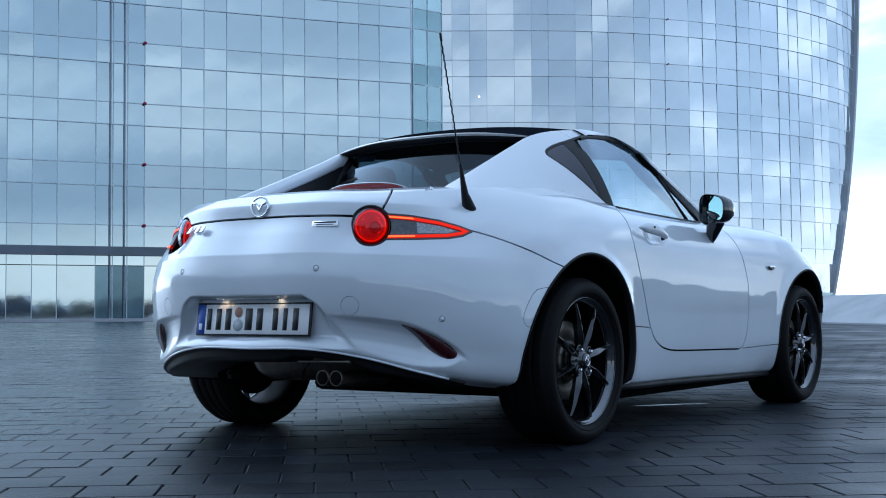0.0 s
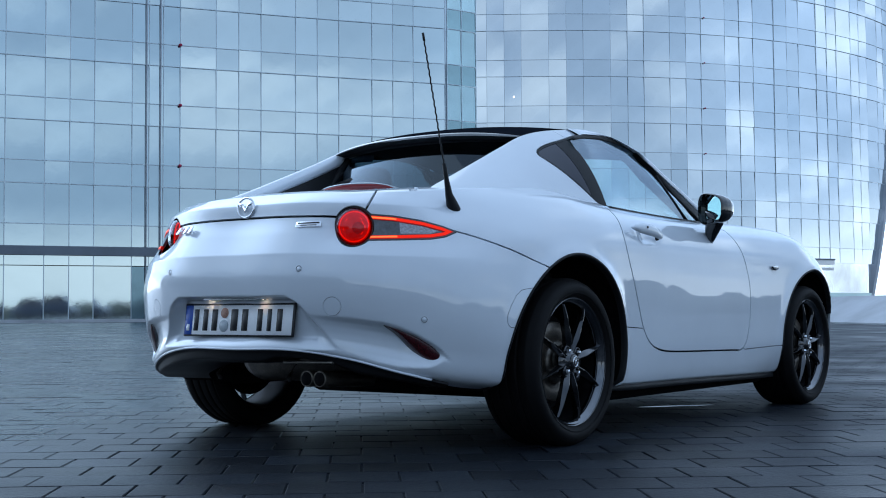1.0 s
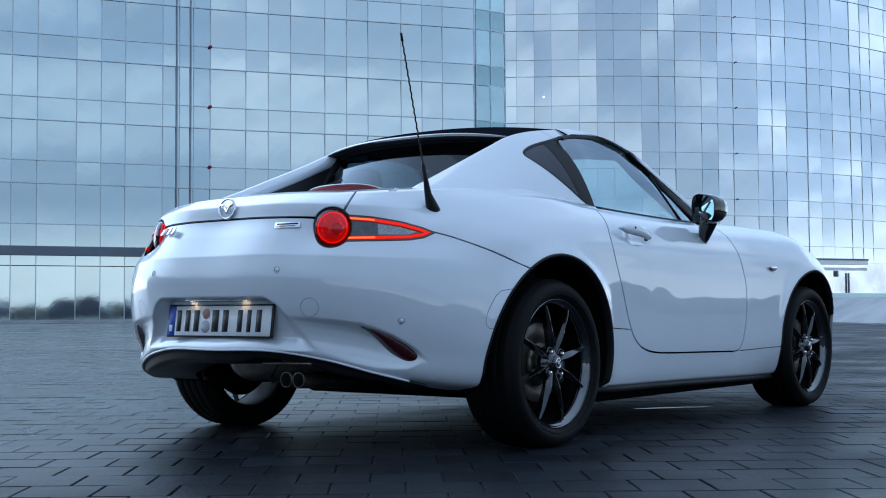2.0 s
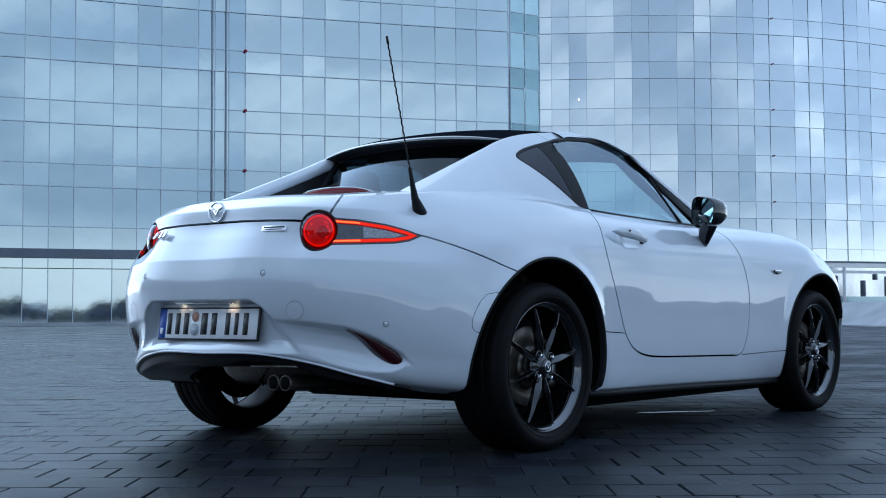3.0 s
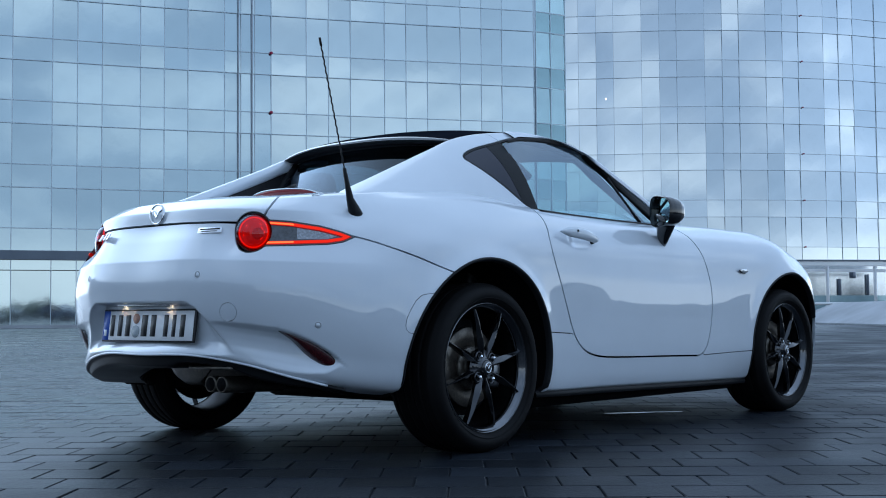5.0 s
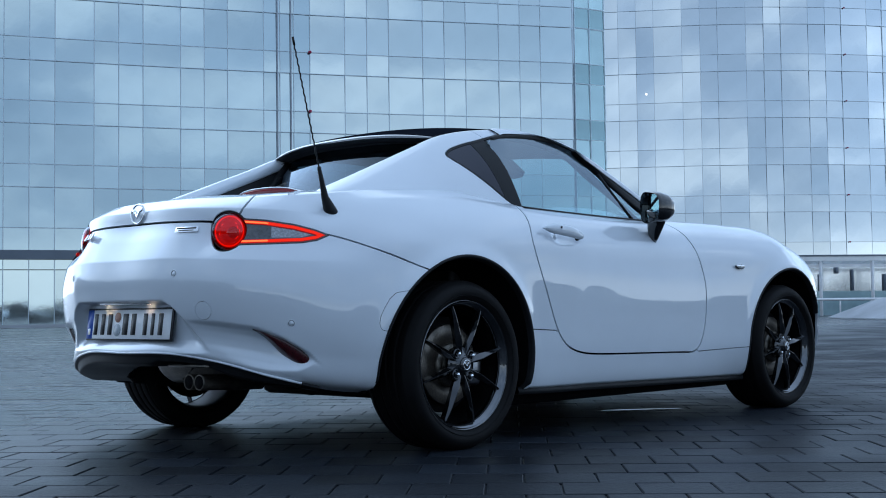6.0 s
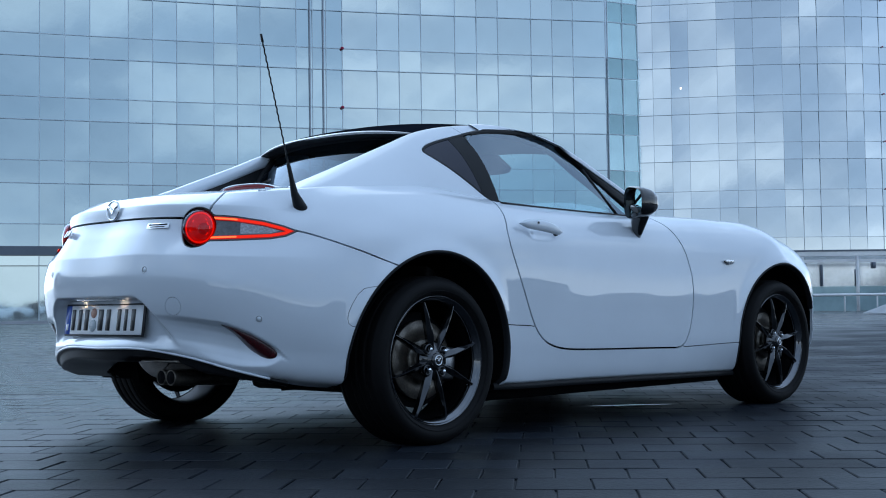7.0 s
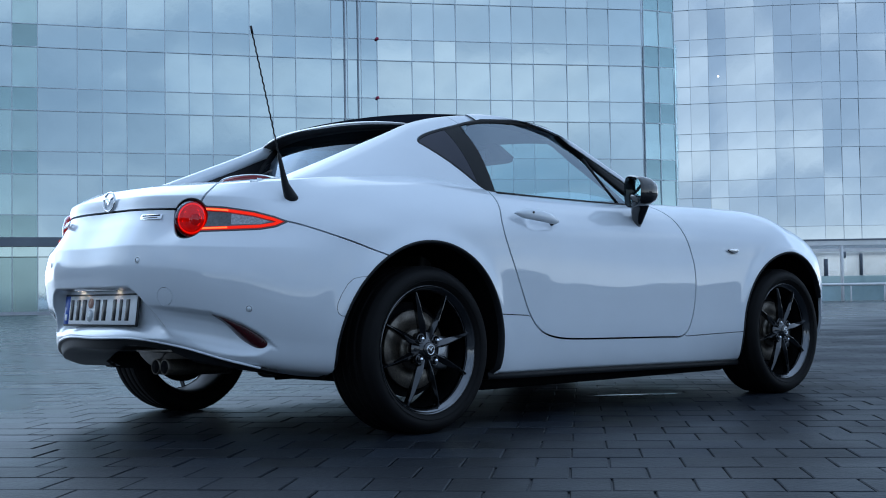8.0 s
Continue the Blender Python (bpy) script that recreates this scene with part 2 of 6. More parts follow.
PAVER = mat("wet_concrete_paver", (0.0125, 0.0160, 0.0215), rough=0.45, in_place=True, grain=0.4, grain_scale=55, stain=0.35, stain_scale=0.6, bump=0.0020, bump_scale=60, random_tint=0.45, rough_var=0.14, spec=0.10)
JOINT = mat("paver_joint_sand", (0.016, 0.016, 0.017), rough=0.85, grain=0.4, grain_scale=160, stain=0.3, stain_scale=3, spec=0.2)
CONCRETE = mat("pale_concrete", (0.42, 0.44, 0.47), rough=0.7, grain=0.1, grain_scale=50, stain=0.2, stain_scale=0.7, bump=0.002, bump_scale=30)
TEAL_PANE = mat("teal_mirror_pane", (0.565, 0.660, 0.675), rough=0.045, metal=1.0, stain=0.06, stain_scale=0.4, random_tint=0.05, bump=0.004, bump_scale=0.35)
SILVER_PANE = mat("silver_grey_mirror_pane", (0.690, 0.760, 0.748), rough=0.045, metal=1.0, stain=0.06, stain_scale=0.4, random_tint=0.05, bump=0.004, bump_scale=0.35)
PANE = mat("blue_mirror_pane", (0.725, 0.77, 0.785), rough=0.045, metal=1.0, stain=0.05, stain_scale=0.5, random_tint=0.05, bump=0.004, bump_scale=0.35)
DOOR_PANE = mat("dark_teal_door_glass", (0.13, 0.21, 0.25), rough=0.08, metal=0.8, stain=0.2, stain_scale=0.8, random_tint=0.25, bump=0.004, bump_scale=0.35)
GREEN_PANE = mat("green_grey_pane", (0.33, 0.46, 0.46), rough=0.12, metal=0.85, stain=0.12, stain_scale=0.6, random_tint=0.16, bump=0.004, bump_scale=0.35)
GREEN_PANE_LIGHT = mat("pale_green_pane", (0.50, 0.64, 0.63), rough=0.12, metal=0.85, stain=0.1, stain_scale=0.6, random_tint=0.10, bump=0.004, bump_scale=0.35)
MULLION = mat("grey_aluminium_mullion", (0.52, 0.61, 0.67), rough=0.40, metal=0.7, grain=0.1, grain_scale=20, stain=0.12, stain_scale=1.5)
BAND = mat("dark_grey_spandrel_band", (0.15, 0.18, 0.22), rough=0.45, metal=0.2, grain=0.08, grain_scale=20, stain=0.15, stain_scale=0.8)
FIN = mat("grey_metal_edge_fin", (0.40, 0.44, 0.49), rough=0.5, metal=0.3, stain=0.12, stain_scale=0.6)
RED_DOT = mat("dark_red_bracket_paint", (0.42, 0.03, 0.085), rough=0.8, grain=0.2, grain_scale=60)
WHITE_METAL = mat("white_painted_steel", (0.86, 0.87, 0.88), rough=0.35, coat=0.6, stain=0.12, stain_scale=2)
PALE_GLAZING = mat("pale_undercroft_glazing", (0.84, 0.87, 0.89), rough=0.16, metal=0.9, stain=0.25, stain_scale=0.5, grain=0.05, grain_scale=5)
PALE_PANEL = mat("pale_metal_panel", (0.80, 0.82, 0.84), rough=0.38, metal=0.7, stain=0.10, stain_scale=0.6, grain=0.04, grain_scale=8)
DARK_VOID = mat("shaded_undercroft_wall", (0.09, 0.11, 0.13), rough=0.7, grain=0.2, grain_scale=4, stain=0.3, stain_scale=0.4)
RAIL_GLASS = mat("pale_teal_panel_glass", (0.46, 0.64, 0.68), rough=0.1, metal=0.3, stain=0.1)
HEDGE = mat("dark_hedge_leaf", (0.022, 0.032, 0.026), rough=0.7, grain=0.5, grain_scale=3, stain=0.4, stain_scale=0.4, random_tint=0.3)


def damp(m, sheen_spec, sheen_rough):
    """Damp paving, with sheen added towards the glass wings for grazing reflections, ragged edge."""
    nt = m.node_tree
    N, L = nt.nodes.new, nt.links.new
    b = nt.nodes["Principled BSDF"]
    place = N("ShaderNodeNewGeometry").outputs["Position"]
    ax = N("ShaderNodeVectorMath"); ax.operation = "DOT_PRODUCT"; ax.inputs[1].default_value = (-0.35, 1.0, 0.0)
    n = N("ShaderNodeTexNoise"); n.inputs["Scale"].default_value, n.inputs["Detail"].default_value = 0.9, 5.0
    L(place, ax.inputs[0]); L(place, n.inputs["Vector"])
    reach = N("ShaderNodeMath"); reach.operation = "MULTIPLY_ADD"; reach.inputs[1].default_value = 3.0
    L(n.outputs["Fac"], reach.inputs[0]); L(ax.outputs["Value"], reach.inputs[2])
    sheen_mask = N("ShaderNodeMapRange"); sheen_mask.interpolation_type = "SMOOTHSTEP"
    sheen_mask.inputs["From Min"].default_value, sheen_mask.inputs["From Max"].default_value = 0.8, 3.6
    L(reach.outputs[0], sheen_mask.inputs["Value"])
    sp = N("ShaderNodeMapRange")
    sp.inputs["To Min"].default_value, sp.inputs["To Max"].default_value = b.inputs["Specular IOR Level"].default_value, sheen_spec
    L(sheen_mask.outputs["Result"], sp.inputs["Value"]); L(sp.outputs[0], b.inputs["Specular IOR Level"])
    ro = N("ShaderNodeMapRange")
    ro.inputs["To Min"].default_value, ro.inputs["To Max"].default_value = 1.0, sheen_rough
    L(sheen_mask.outputs["Result"], ro.inputs["Value"])
    mul = N("ShaderNodeMath"); mul.operation = "MULTIPLY"
    L(b.inputs["Roughness"].links[0].from_socket, mul.inputs[0]); L(ro.outputs[0], mul.inputs[1])
    L(mul.outputs[0], b.inputs["Roughness"])


damp(PAVER, 0.45, 0.55)

# ---- mesh helpers ----


def empty(name, **tags):
    ob = new(name)
    ob.empty_display_size = 0.2
    return tagged(ob, **tags)


def part(name, data, material, parent=None, label="", smooth=True):
    """Links a bmesh or a mesh as one mesh object under a thing or a part."""
    if isinstance(data, bmesh.types.BMesh):
        me = bpy.data.meshes.new(name)
        data.to_mesh(me)
        data.free()
        for p in me.polygons:
            p.use_smooth = smooth
    else:
        me = data
    me.materials.clear()
    me.materials.append(material)
    ob = new(name, me)
    if parent is not None:
        ob.parent = parent
    if label:
        ob["label"] = label
    return ob


def sharp(me_ob, degrees=35):
    me_ob.data.set_sharp_from_angle(angle=radians(degrees))
    return me_ob


def rounded_box(sx, sy, sz, bevel=0.005, seg=2, m=None):
    bm = bmesh.new()
    bmesh.ops.create_cube(bm, size=1.0, matrix=Matrix.Diagonal((sx, sy, sz, 1)))
    if bevel > 0:
        bmesh.ops.bevel(bm, geom=bm.edges[:], offset=bevel, segments=seg, profile=0.5, affect="EDGES")
    if m is not None:
        bmesh.ops.transform(bm, matrix=m, verts=bm.verts)
    return bm


def revolve(profile, n=64, axis="y", m=None, closed=False):
    """Turns a profile of (radius, along) about an axis."""
    bm = bmesh.new()
    rings = []
    for r, a in profile:
        ring = []
        for k in range(n):
            t = 2 * math.pi * k / n
            c, s = r * math.cos(t), r * math.sin(t)
            ring.append(bm.verts.new({"y": (c, a, s), "x": (a, c, s), "z": (c, s, a)}[axis]))
        rings.append(ring)
    pairs = list(zip(rings, rings[1:]))
    if closed:
        pairs.append((rings[-1], rings[0]))
    for a, b in pairs:
        for k in range(n):
            bm.faces.new((a[k], a[(k + 1) % n], b[(k + 1) % n], b[k]))
    if not closed:
        for ring in (rings[0], rings[-1]):
            if profile[rings.index(ring)][0] > 1e-4:
                bm.faces.new(ring)
    bmesh.ops.remove_doubles(bm, verts=bm.verts, dist=1e-6)
    bmesh.ops.recalc_face_normals(bm, faces=bm.faces)
    if m is not None:
        bmesh.ops.transform(bm, matrix=m, verts=bm.verts)
    return bm


def tube(points, radius, n=10, radii=None, cap=True):
    """A round bar along points."""
    bm = bmesh.new()
    pts = [Vector(p) for p in points]
    rings = []
    for i, p in enumerate(pts):
        d = (pts[min(i + 1, len(pts) - 1)] - pts[max(i - 1, 0)]).normalized()
        up = Vector((0, 0, 1)) if abs(d.z) < 0.9 else Vector((1, 0, 0))
        a = d.cross(up).normalized()
        b = a.cross(d)
        r = radii[i] if radii else radius
        rings.append([bm.verts.new(p + a * (r * math.cos(2 * math.pi * k / n)) + b * (r * math.sin(2 * math.pi * k / n))) for k in range(n)])
    for a, b in zip(rings, rings[1:]):
        for k in range(n):
            bm.faces.new((a[k], a[(k + 1) % n], b[(k + 1) % n], b[k]))
    if cap:
        bm.faces.new(rings[0][::-1])
        bm.faces.new(rings[-1])
    return bm


def prism(outline, depth, bevel=0.0):
    """A flat outline in (x, z), thick along y from 0 to depth."""
    bm = bmesh.new()
    a = [bm.verts.new((x, 0, z)) for x, z in outline]
    b = [bm.verts.new((x, depth, z)) for x, z in outline]
    bm.faces.new(a)
    bm.faces.new(b[::-1])
    n = len(a)
    for k in range(n):
        bm.faces.new((a[k], b[k], b[(k + 1) % n], a[(k + 1) % n]))
    bmesh.ops.recalc_face_normals(bm, faces=bm.faces)
    if bevel:
        bmesh.ops.bevel(bm, geom=bm.edges[:], offset=bevel, segments=2, profile=0.5, affect="EDGES")
    return bm


def sheet(fun, us, vs, thick=0.0, mirror_y=False):
    """A grid mesh from fun(u, v) -> (x, y, z)."""
    bm = bmesh.new()
    rows = [[bm.verts.new(fun(u, v)) for v in vs] for u in us]
    for r0, r1 in zip(rows, rows[1:]):
        for k in range(len(vs) - 1):
            bm.faces.new((r0[k], r0[k + 1], r1[k + 1], r1[k]))
    bmesh.ops.remove_doubles(bm, verts=bm.verts, dist=1e-5)
    bmesh.ops.recalc_face_normals(bm, faces=bm.faces)
    if thick:
        bmesh.ops.solidify(bm, geom=bm.faces[:], thickness=thick)
    if mirror_y:
        bmesh.ops.scale(bm, vec=(1, -1, 1), verts=bm.verts)
        bmesh.ops.reverse_faces(bm, faces=bm.faces)
    return bm


def mirrored(ob, parent=None):
    """The same part on the car's other side."""
    me = ob.data.copy()
    bm = bmesh.new()
    bm.from_mesh(me)
    bmesh.ops.transform(bm, matrix=ob.matrix_basis, verts=bm.verts)
    bmesh.ops.scale(bm, vec=(1, -1, 1), verts=bm.verts)
    bmesh.ops.reverse_faces(bm, faces=bm.faces)
    bm.to_mesh(me)
    bm.free()
    o = new(ob.name.split(".")[0], me)
    o.parent = parent or ob.parent
    if "label" in ob:
        o["label"] = ob["label"]
    return o


def lin(a, b, n):
    return [a + (b - a) * i / (n - 1) for i in range(n)]


def curve_through(keys):
    """A smooth function through (t, value...) keys."""
    k = np.array(keys, float)
    t, y = k[:, 0], k[:, 1:]
    d = np.diff(y, axis=0) / np.diff(t)[:, None]
    h = np.diff(t)
    m = np.zeros_like(y)
    m[0], m[-1] = d[0], d[-1]
    for i in range(1, len(t) - 1):
        m[i] = (d[i - 1] * h[i] + d[i] * h[i - 1]) / (h[i] + h[i - 1])

    def at(q):
        q = np.clip(np.asarray(q, float), t[0], t[-1])
        i = np.clip(np.searchsorted(t, q, side="right") - 1, 0, len(t) - 2)
        w = ((q - t[i]) / h[i])[..., None]
        r = (2 * w**3 - 3 * w**2 + 1) * y[i] + (w**3 - 2 * w**2 + w) * h[i][..., None] * m[i] + (3 * w**2 - 2 * w**3) * y[i + 1] + (w**3 - w**2) * h[i][..., None] * m[i + 1]
        return r[..., 0] if r.shape[-1] == 1 else r
    return at


def smoothstep(a, b, x):
    w = np.clip((x - a) / (b - a), 0, 1)
    return w * w * (3 - 2 * w)


def chaikin(points, times=2, closed=True):
    p = [tuple(q) for q in points]
    for _ in range(times):
        r = []
        n = len(p)
        for i in range(n if closed else n - 1):
            a, b = p[i], p[(i + 1) % n]
            r += [tuple(0.75 * u + 0.25 * v for u, v in zip(a, b)), tuple(0.25 * u + 0.75 * v for u, v in zip(a, b))]
        p = r if closed else [p[0]] + r + [p[-1]]
    return p


def outline_distance(a, b, poly):
    """Signed distance of points (a, b) to a closed outline, negative inside."""
    p = np.stack([a, b], -1)
    d = np.full(a.shape, 1e9)
    inside = np.zeros(a.shape, bool)
    n = len(poly)
    for i in range(n):
        u, v = np.array(poly[i]), np.array(poly[(i + 1) % n])
        e, w = v - u, p - u
        tt = np.clip((w @ e) / max(e @ e, 1e-12), 0, 1)
        d = np.minimum(d, np.sum((w - tt[..., None] * e) ** 2, -1))
        cross = (u[1] > p[..., 1]) != (v[1] > p[..., 1])
        with np.errstate(divide="ignore", invalid="ignore"):
            xi = u[0] + (p[..., 1] - u[1]) / (v[1] - u[1] if v[1] != u[1] else 1e-12) * e[0]
        inside ^= cross & (p[..., 0] < xi)
    return np.where(inside, -1, 1) * np.sqrt(d)


class Skin:
    """A triangle skin with normals and its own (s, v) coordinates, that can be cut along curves."""

    def __init__(self, V, N, A, F):
        self.V, self.N, self.A, self.F = V, N, A, F

    def cut(self, f):
        """The piece where f <= 0, cut cleanly along f = 0."""
        ins = f[self.F] <= 0
        cnt = ins.sum(1)
        keep = [tuple(t) for t in self.F[cnt == 3]]
        V, N, A = list(self.V), list(self.N), list(self.A)
        made = {}

        def mid(i, j):
            key = (min(i, j), max(i, j))
            if key not in made:
                w = f[i] / (f[i] - f[j])
                made[key] = len(V)
                V.append(self.V[i] + w * (self.V[j] - self.V[i]))
                N.append(self.N[i] + w * (self.N[j] - self.N[i]))
                A.append(self.A[i] + w * (self.A[j] - self.A[i]))
            return made[key]

        for t, c in zip(self.F[(cnt == 1) | (cnt == 2)], ins[(cnt == 1) | (cnt == 2)]):
            k = int(np.argmax(c)) if c.sum() == 1 else int(np.argmin(c))
            a, b, d = int(t[k]), int(t[(k + 1) % 3]), int(t[(k + 2) % 3])
            if c.sum() == 1:
                keep.append((a, mid(a, b), mid(a, d)))
            else:
                x, y = mid(a, b), mid(a, d)
                keep += [(x, b, d), (x, d, y)]
        F = np.array(keep, int).reshape(-1, 3)
        used, inv = np.unique(F, return_inverse=True)
        return Skin(np.array(V)[used], np.array(N)[used], np.array(A)[used], inv.reshape(-1, 3))

    def two(self, fun, gap=0.0018):
        """The pieces inside and outside of fun, with a gap between them."""
        f = fun(self)
        return self.cut(f + gap), self.cut(-f + gap)

    def mesh(self, name, sides="right", rim=0.012, lift=0.0):
        V, N, F = self.V + self.N * lift, self.N, self.F
        edges = {}
        for t in F:
            for i, j in ((t[0], t[1]), (t[1], t[2]), (t[2], t[0])):
                k = (min(i, j), max(i, j))
                edges[k] = None if k in edges else (i, j)
        rimv, rimf, cache = [], [], {}
        n0 = len(V)

        def rim_vert(i, inner):
            if (i, inner) not in cache:
                cache[(i, inner)] = n0 + len(rimv)
                rimv.append(V[i] - (N[i] * rim if inner else 0))
            return cache[(i, inner)]

        if rim:
            for e in edges.values():
                if e is not None and not (abs(V[e[0]][1]) < 2e-4 and abs(V[e[1]][1]) < 2e-4):
                    i, j = e
                    a, b, c, d = rim_vert(i, 0), rim_vert(j, 0), rim_vert(j, 1), rim_vert(i, 1)
                    rimf += [(b, a, d), (b, d, c)]
        allV = np.vstack([V] + ([np.array(rimv)] if rimv else []))
        allN = np.vstack([N] + ([np.zeros((len(rimv), 3))] if rimv else []))
        allF = np.vstack([F] + ([np.array(rimf)] if rimf else []))
        if sides != "right":
            mV, mN, mF = allV * (1, -1, 1), allN * (1, -1, 1), allF[:, ::-1]
            if sides == "left":
                allV, allN, allF = mV, mN, mF
            else:
                n = len(allV)
                allV, allN, allF = np.vstack([allV, mV]), np.vstack([allN, mN]), np.vstack([allF, mF + n])
        me = bpy.data.meshes.new(name)
        me.from_pydata(allV.tolist(), [], allF.tolist())
        for p in me.polygons:
            p.use_smooth = True
        ln = np.linalg.norm(allN, axis=1, keepdims=True)
        me.normals_split_custom_set_from_vertices((allN / np.where(ln > 1e-9, ln, 1)).tolist())
        return me


def skin_from(P, A):
    """A Skin from a grid of points (n, m, 3) and their coordinates (n, m, 2)."""
    n, m = P.shape[:2]
    du = np.gradient(P, axis=0)
    dv = np.gradient(P, axis=1)
    N = np.cross(du, dv)
    ln = np.linalg.norm(N, axis=2, keepdims=True)
    N = np.where(ln > 1e-10, N / np.maximum(ln, 1e-10), np.array([0, 0, 1.0]))
    idx = np.arange(n * m).reshape(n, m)
    a, b, c, d = idx[:-1, :-1].ravel(), idx[1:, :-1].ravel(), idx[1:, 1:].ravel(), idx[:-1, 1:].ravel()
    F = np.concatenate([np.stack([a, b, c], 1), np.stack([a, c, d], 1)])
    return Skin(P.reshape(-1, 3), N.reshape(-1, 3), A.reshape(-1, 2), F)

# ---- the car: outer skin ----
REAR_X, FRONT_X, REAR_SCALE, FRONT_SCALE = -0.1, 2.45, 0.8, 0.75
STATIONS = []


def station(s, *yz):
    """A cross-section of the right half, bottom edge to centre line: pairs of half-width and height."""
    STATIONS.append((s, np.array(yz, float).reshape(-1, 2)))


def rear(phi):
    return -REAR_SCALE * radians(phi)


def front(phi):
    return FRONT_X - REAR_X + FRONT_SCALE * radians(phi)


def side(x):
    return x - REAR_X


station(rear(90), .713, .340, .724, .350, .728, .41, .740, .50, .745, .585, .731, .660, .695, .722, .662, .780, .650, .834, .588, .872, 0, .942)
station(rear(67), .735, .336, .747, .346, .762, .41, .785, .50, .790, .59, .777, .660, .743, .722, .711, .780, .697, .832, .634, .868, 0, .942)
station(rear(55), .764, .311, .776, .324, .794, .40, .815, .49, .820, .58, .806, .653, .772, .707, .737, .768, .725, .825, .664, .863, 0, .942)
station(rear(42), .797, .264, .808, .280, .828, .37, .843, .46, .847, .56, .830, .645, .797, .70, .768, .765, .750, .816, .682, .868, 0, .942)
station(rear(29), .765, .222, .818, .245, .848, .34, .863, .44, .860, .55, .843, .64, .812, .70, .785, .755, .742, .804, .655, .880, 0, .942)
station(rear(14), .75, .206, .825, .226, .862, .33, .874, .44, .873, .55, .864, .635, .850, .71, .806, .78, .735, .848, .640, .896, 0, .942)
station(side(-.1), .75, .198, .825, .218, .866, .33, .880, .44, .880, .55, .873, .63, .856, .715, .820, .79, .745, .862, .630, .906, 0, .942)
station(side(.15), .76, .190, .83, .208, .864, .31, .877, .42, .880, .54, .873, .64, .862, .73, .825, .80, .755, .870, .640, .920, 0, .945)
station(side(.38), .79, .182, .835, .200, .850, .31, .855, .41, .860, .53, .858, .64, .848, .735, .810, .81, .742, .868, .640, .905, 0, .94)
station(side(.75), .785, .178, .83, .197, .845, .29, .8495, .40, .850, .53, .846, .64, .830, .745, .788, .82, .712, .863, .60, .885, 0, .93)
station(side(1.25), .768, .170, .815, .190, .830, .285, .835, .40, .835, .53, .829, .63, .813, .74, .770, .815, .690, .858, .56, .885, 0, .93)
station(side(1.65), .748, .163, .80, .183, .820, .28, .824, .40, .824, .53, .818, .63, .804, .735, .770, .805, .695, .855, .54, .885, 0, .915)
station(side(2.0), .73, .158, .78, .178, .822, .28, .832, .40, .836, .52, .833, .62, .822, .72, .785, .80, .705, .856, .52, .868, 0, .885)
station(side(2.33), .73, .158, .78, .178, .832, .28, .848, .40, .857, .52, .859, .60, .848, .70, .800, .785, .700, .843, .50, .85, 0, .85)
station(front(0), .72, .168, .77, .188, .828, .28, .844, .40, .852, .50, .852, .58, .838, .675, .788, .757, .685, .818, .48, .83, 0, .83)
station(front(45), .70, .18, .74, .20, .78, .28, .79, .38, .79, .47, .785, .55, .765, .625, .715, .695, .62, .755, .40, .79, 0, .83)
station(front(90), .55, .18, .58, .20, .61, .28, .62, .38, .62, .46, .61, .52, .58, .58, .52, .635, .43, .685, .28, .745, 0, .83)

# mirrored neighbours beyond the centre line keep the skin smooth across it
STATIONS.insert(0, (2 * rear(90) - rear(67), STATIONS[1][1]))
STATIONS.append((2 * front(90) - front(45), STATIONS[-2][1]))
SKIN_AT = curve_through([[s, *yz.ravel()] for s, yz in STATIONS])


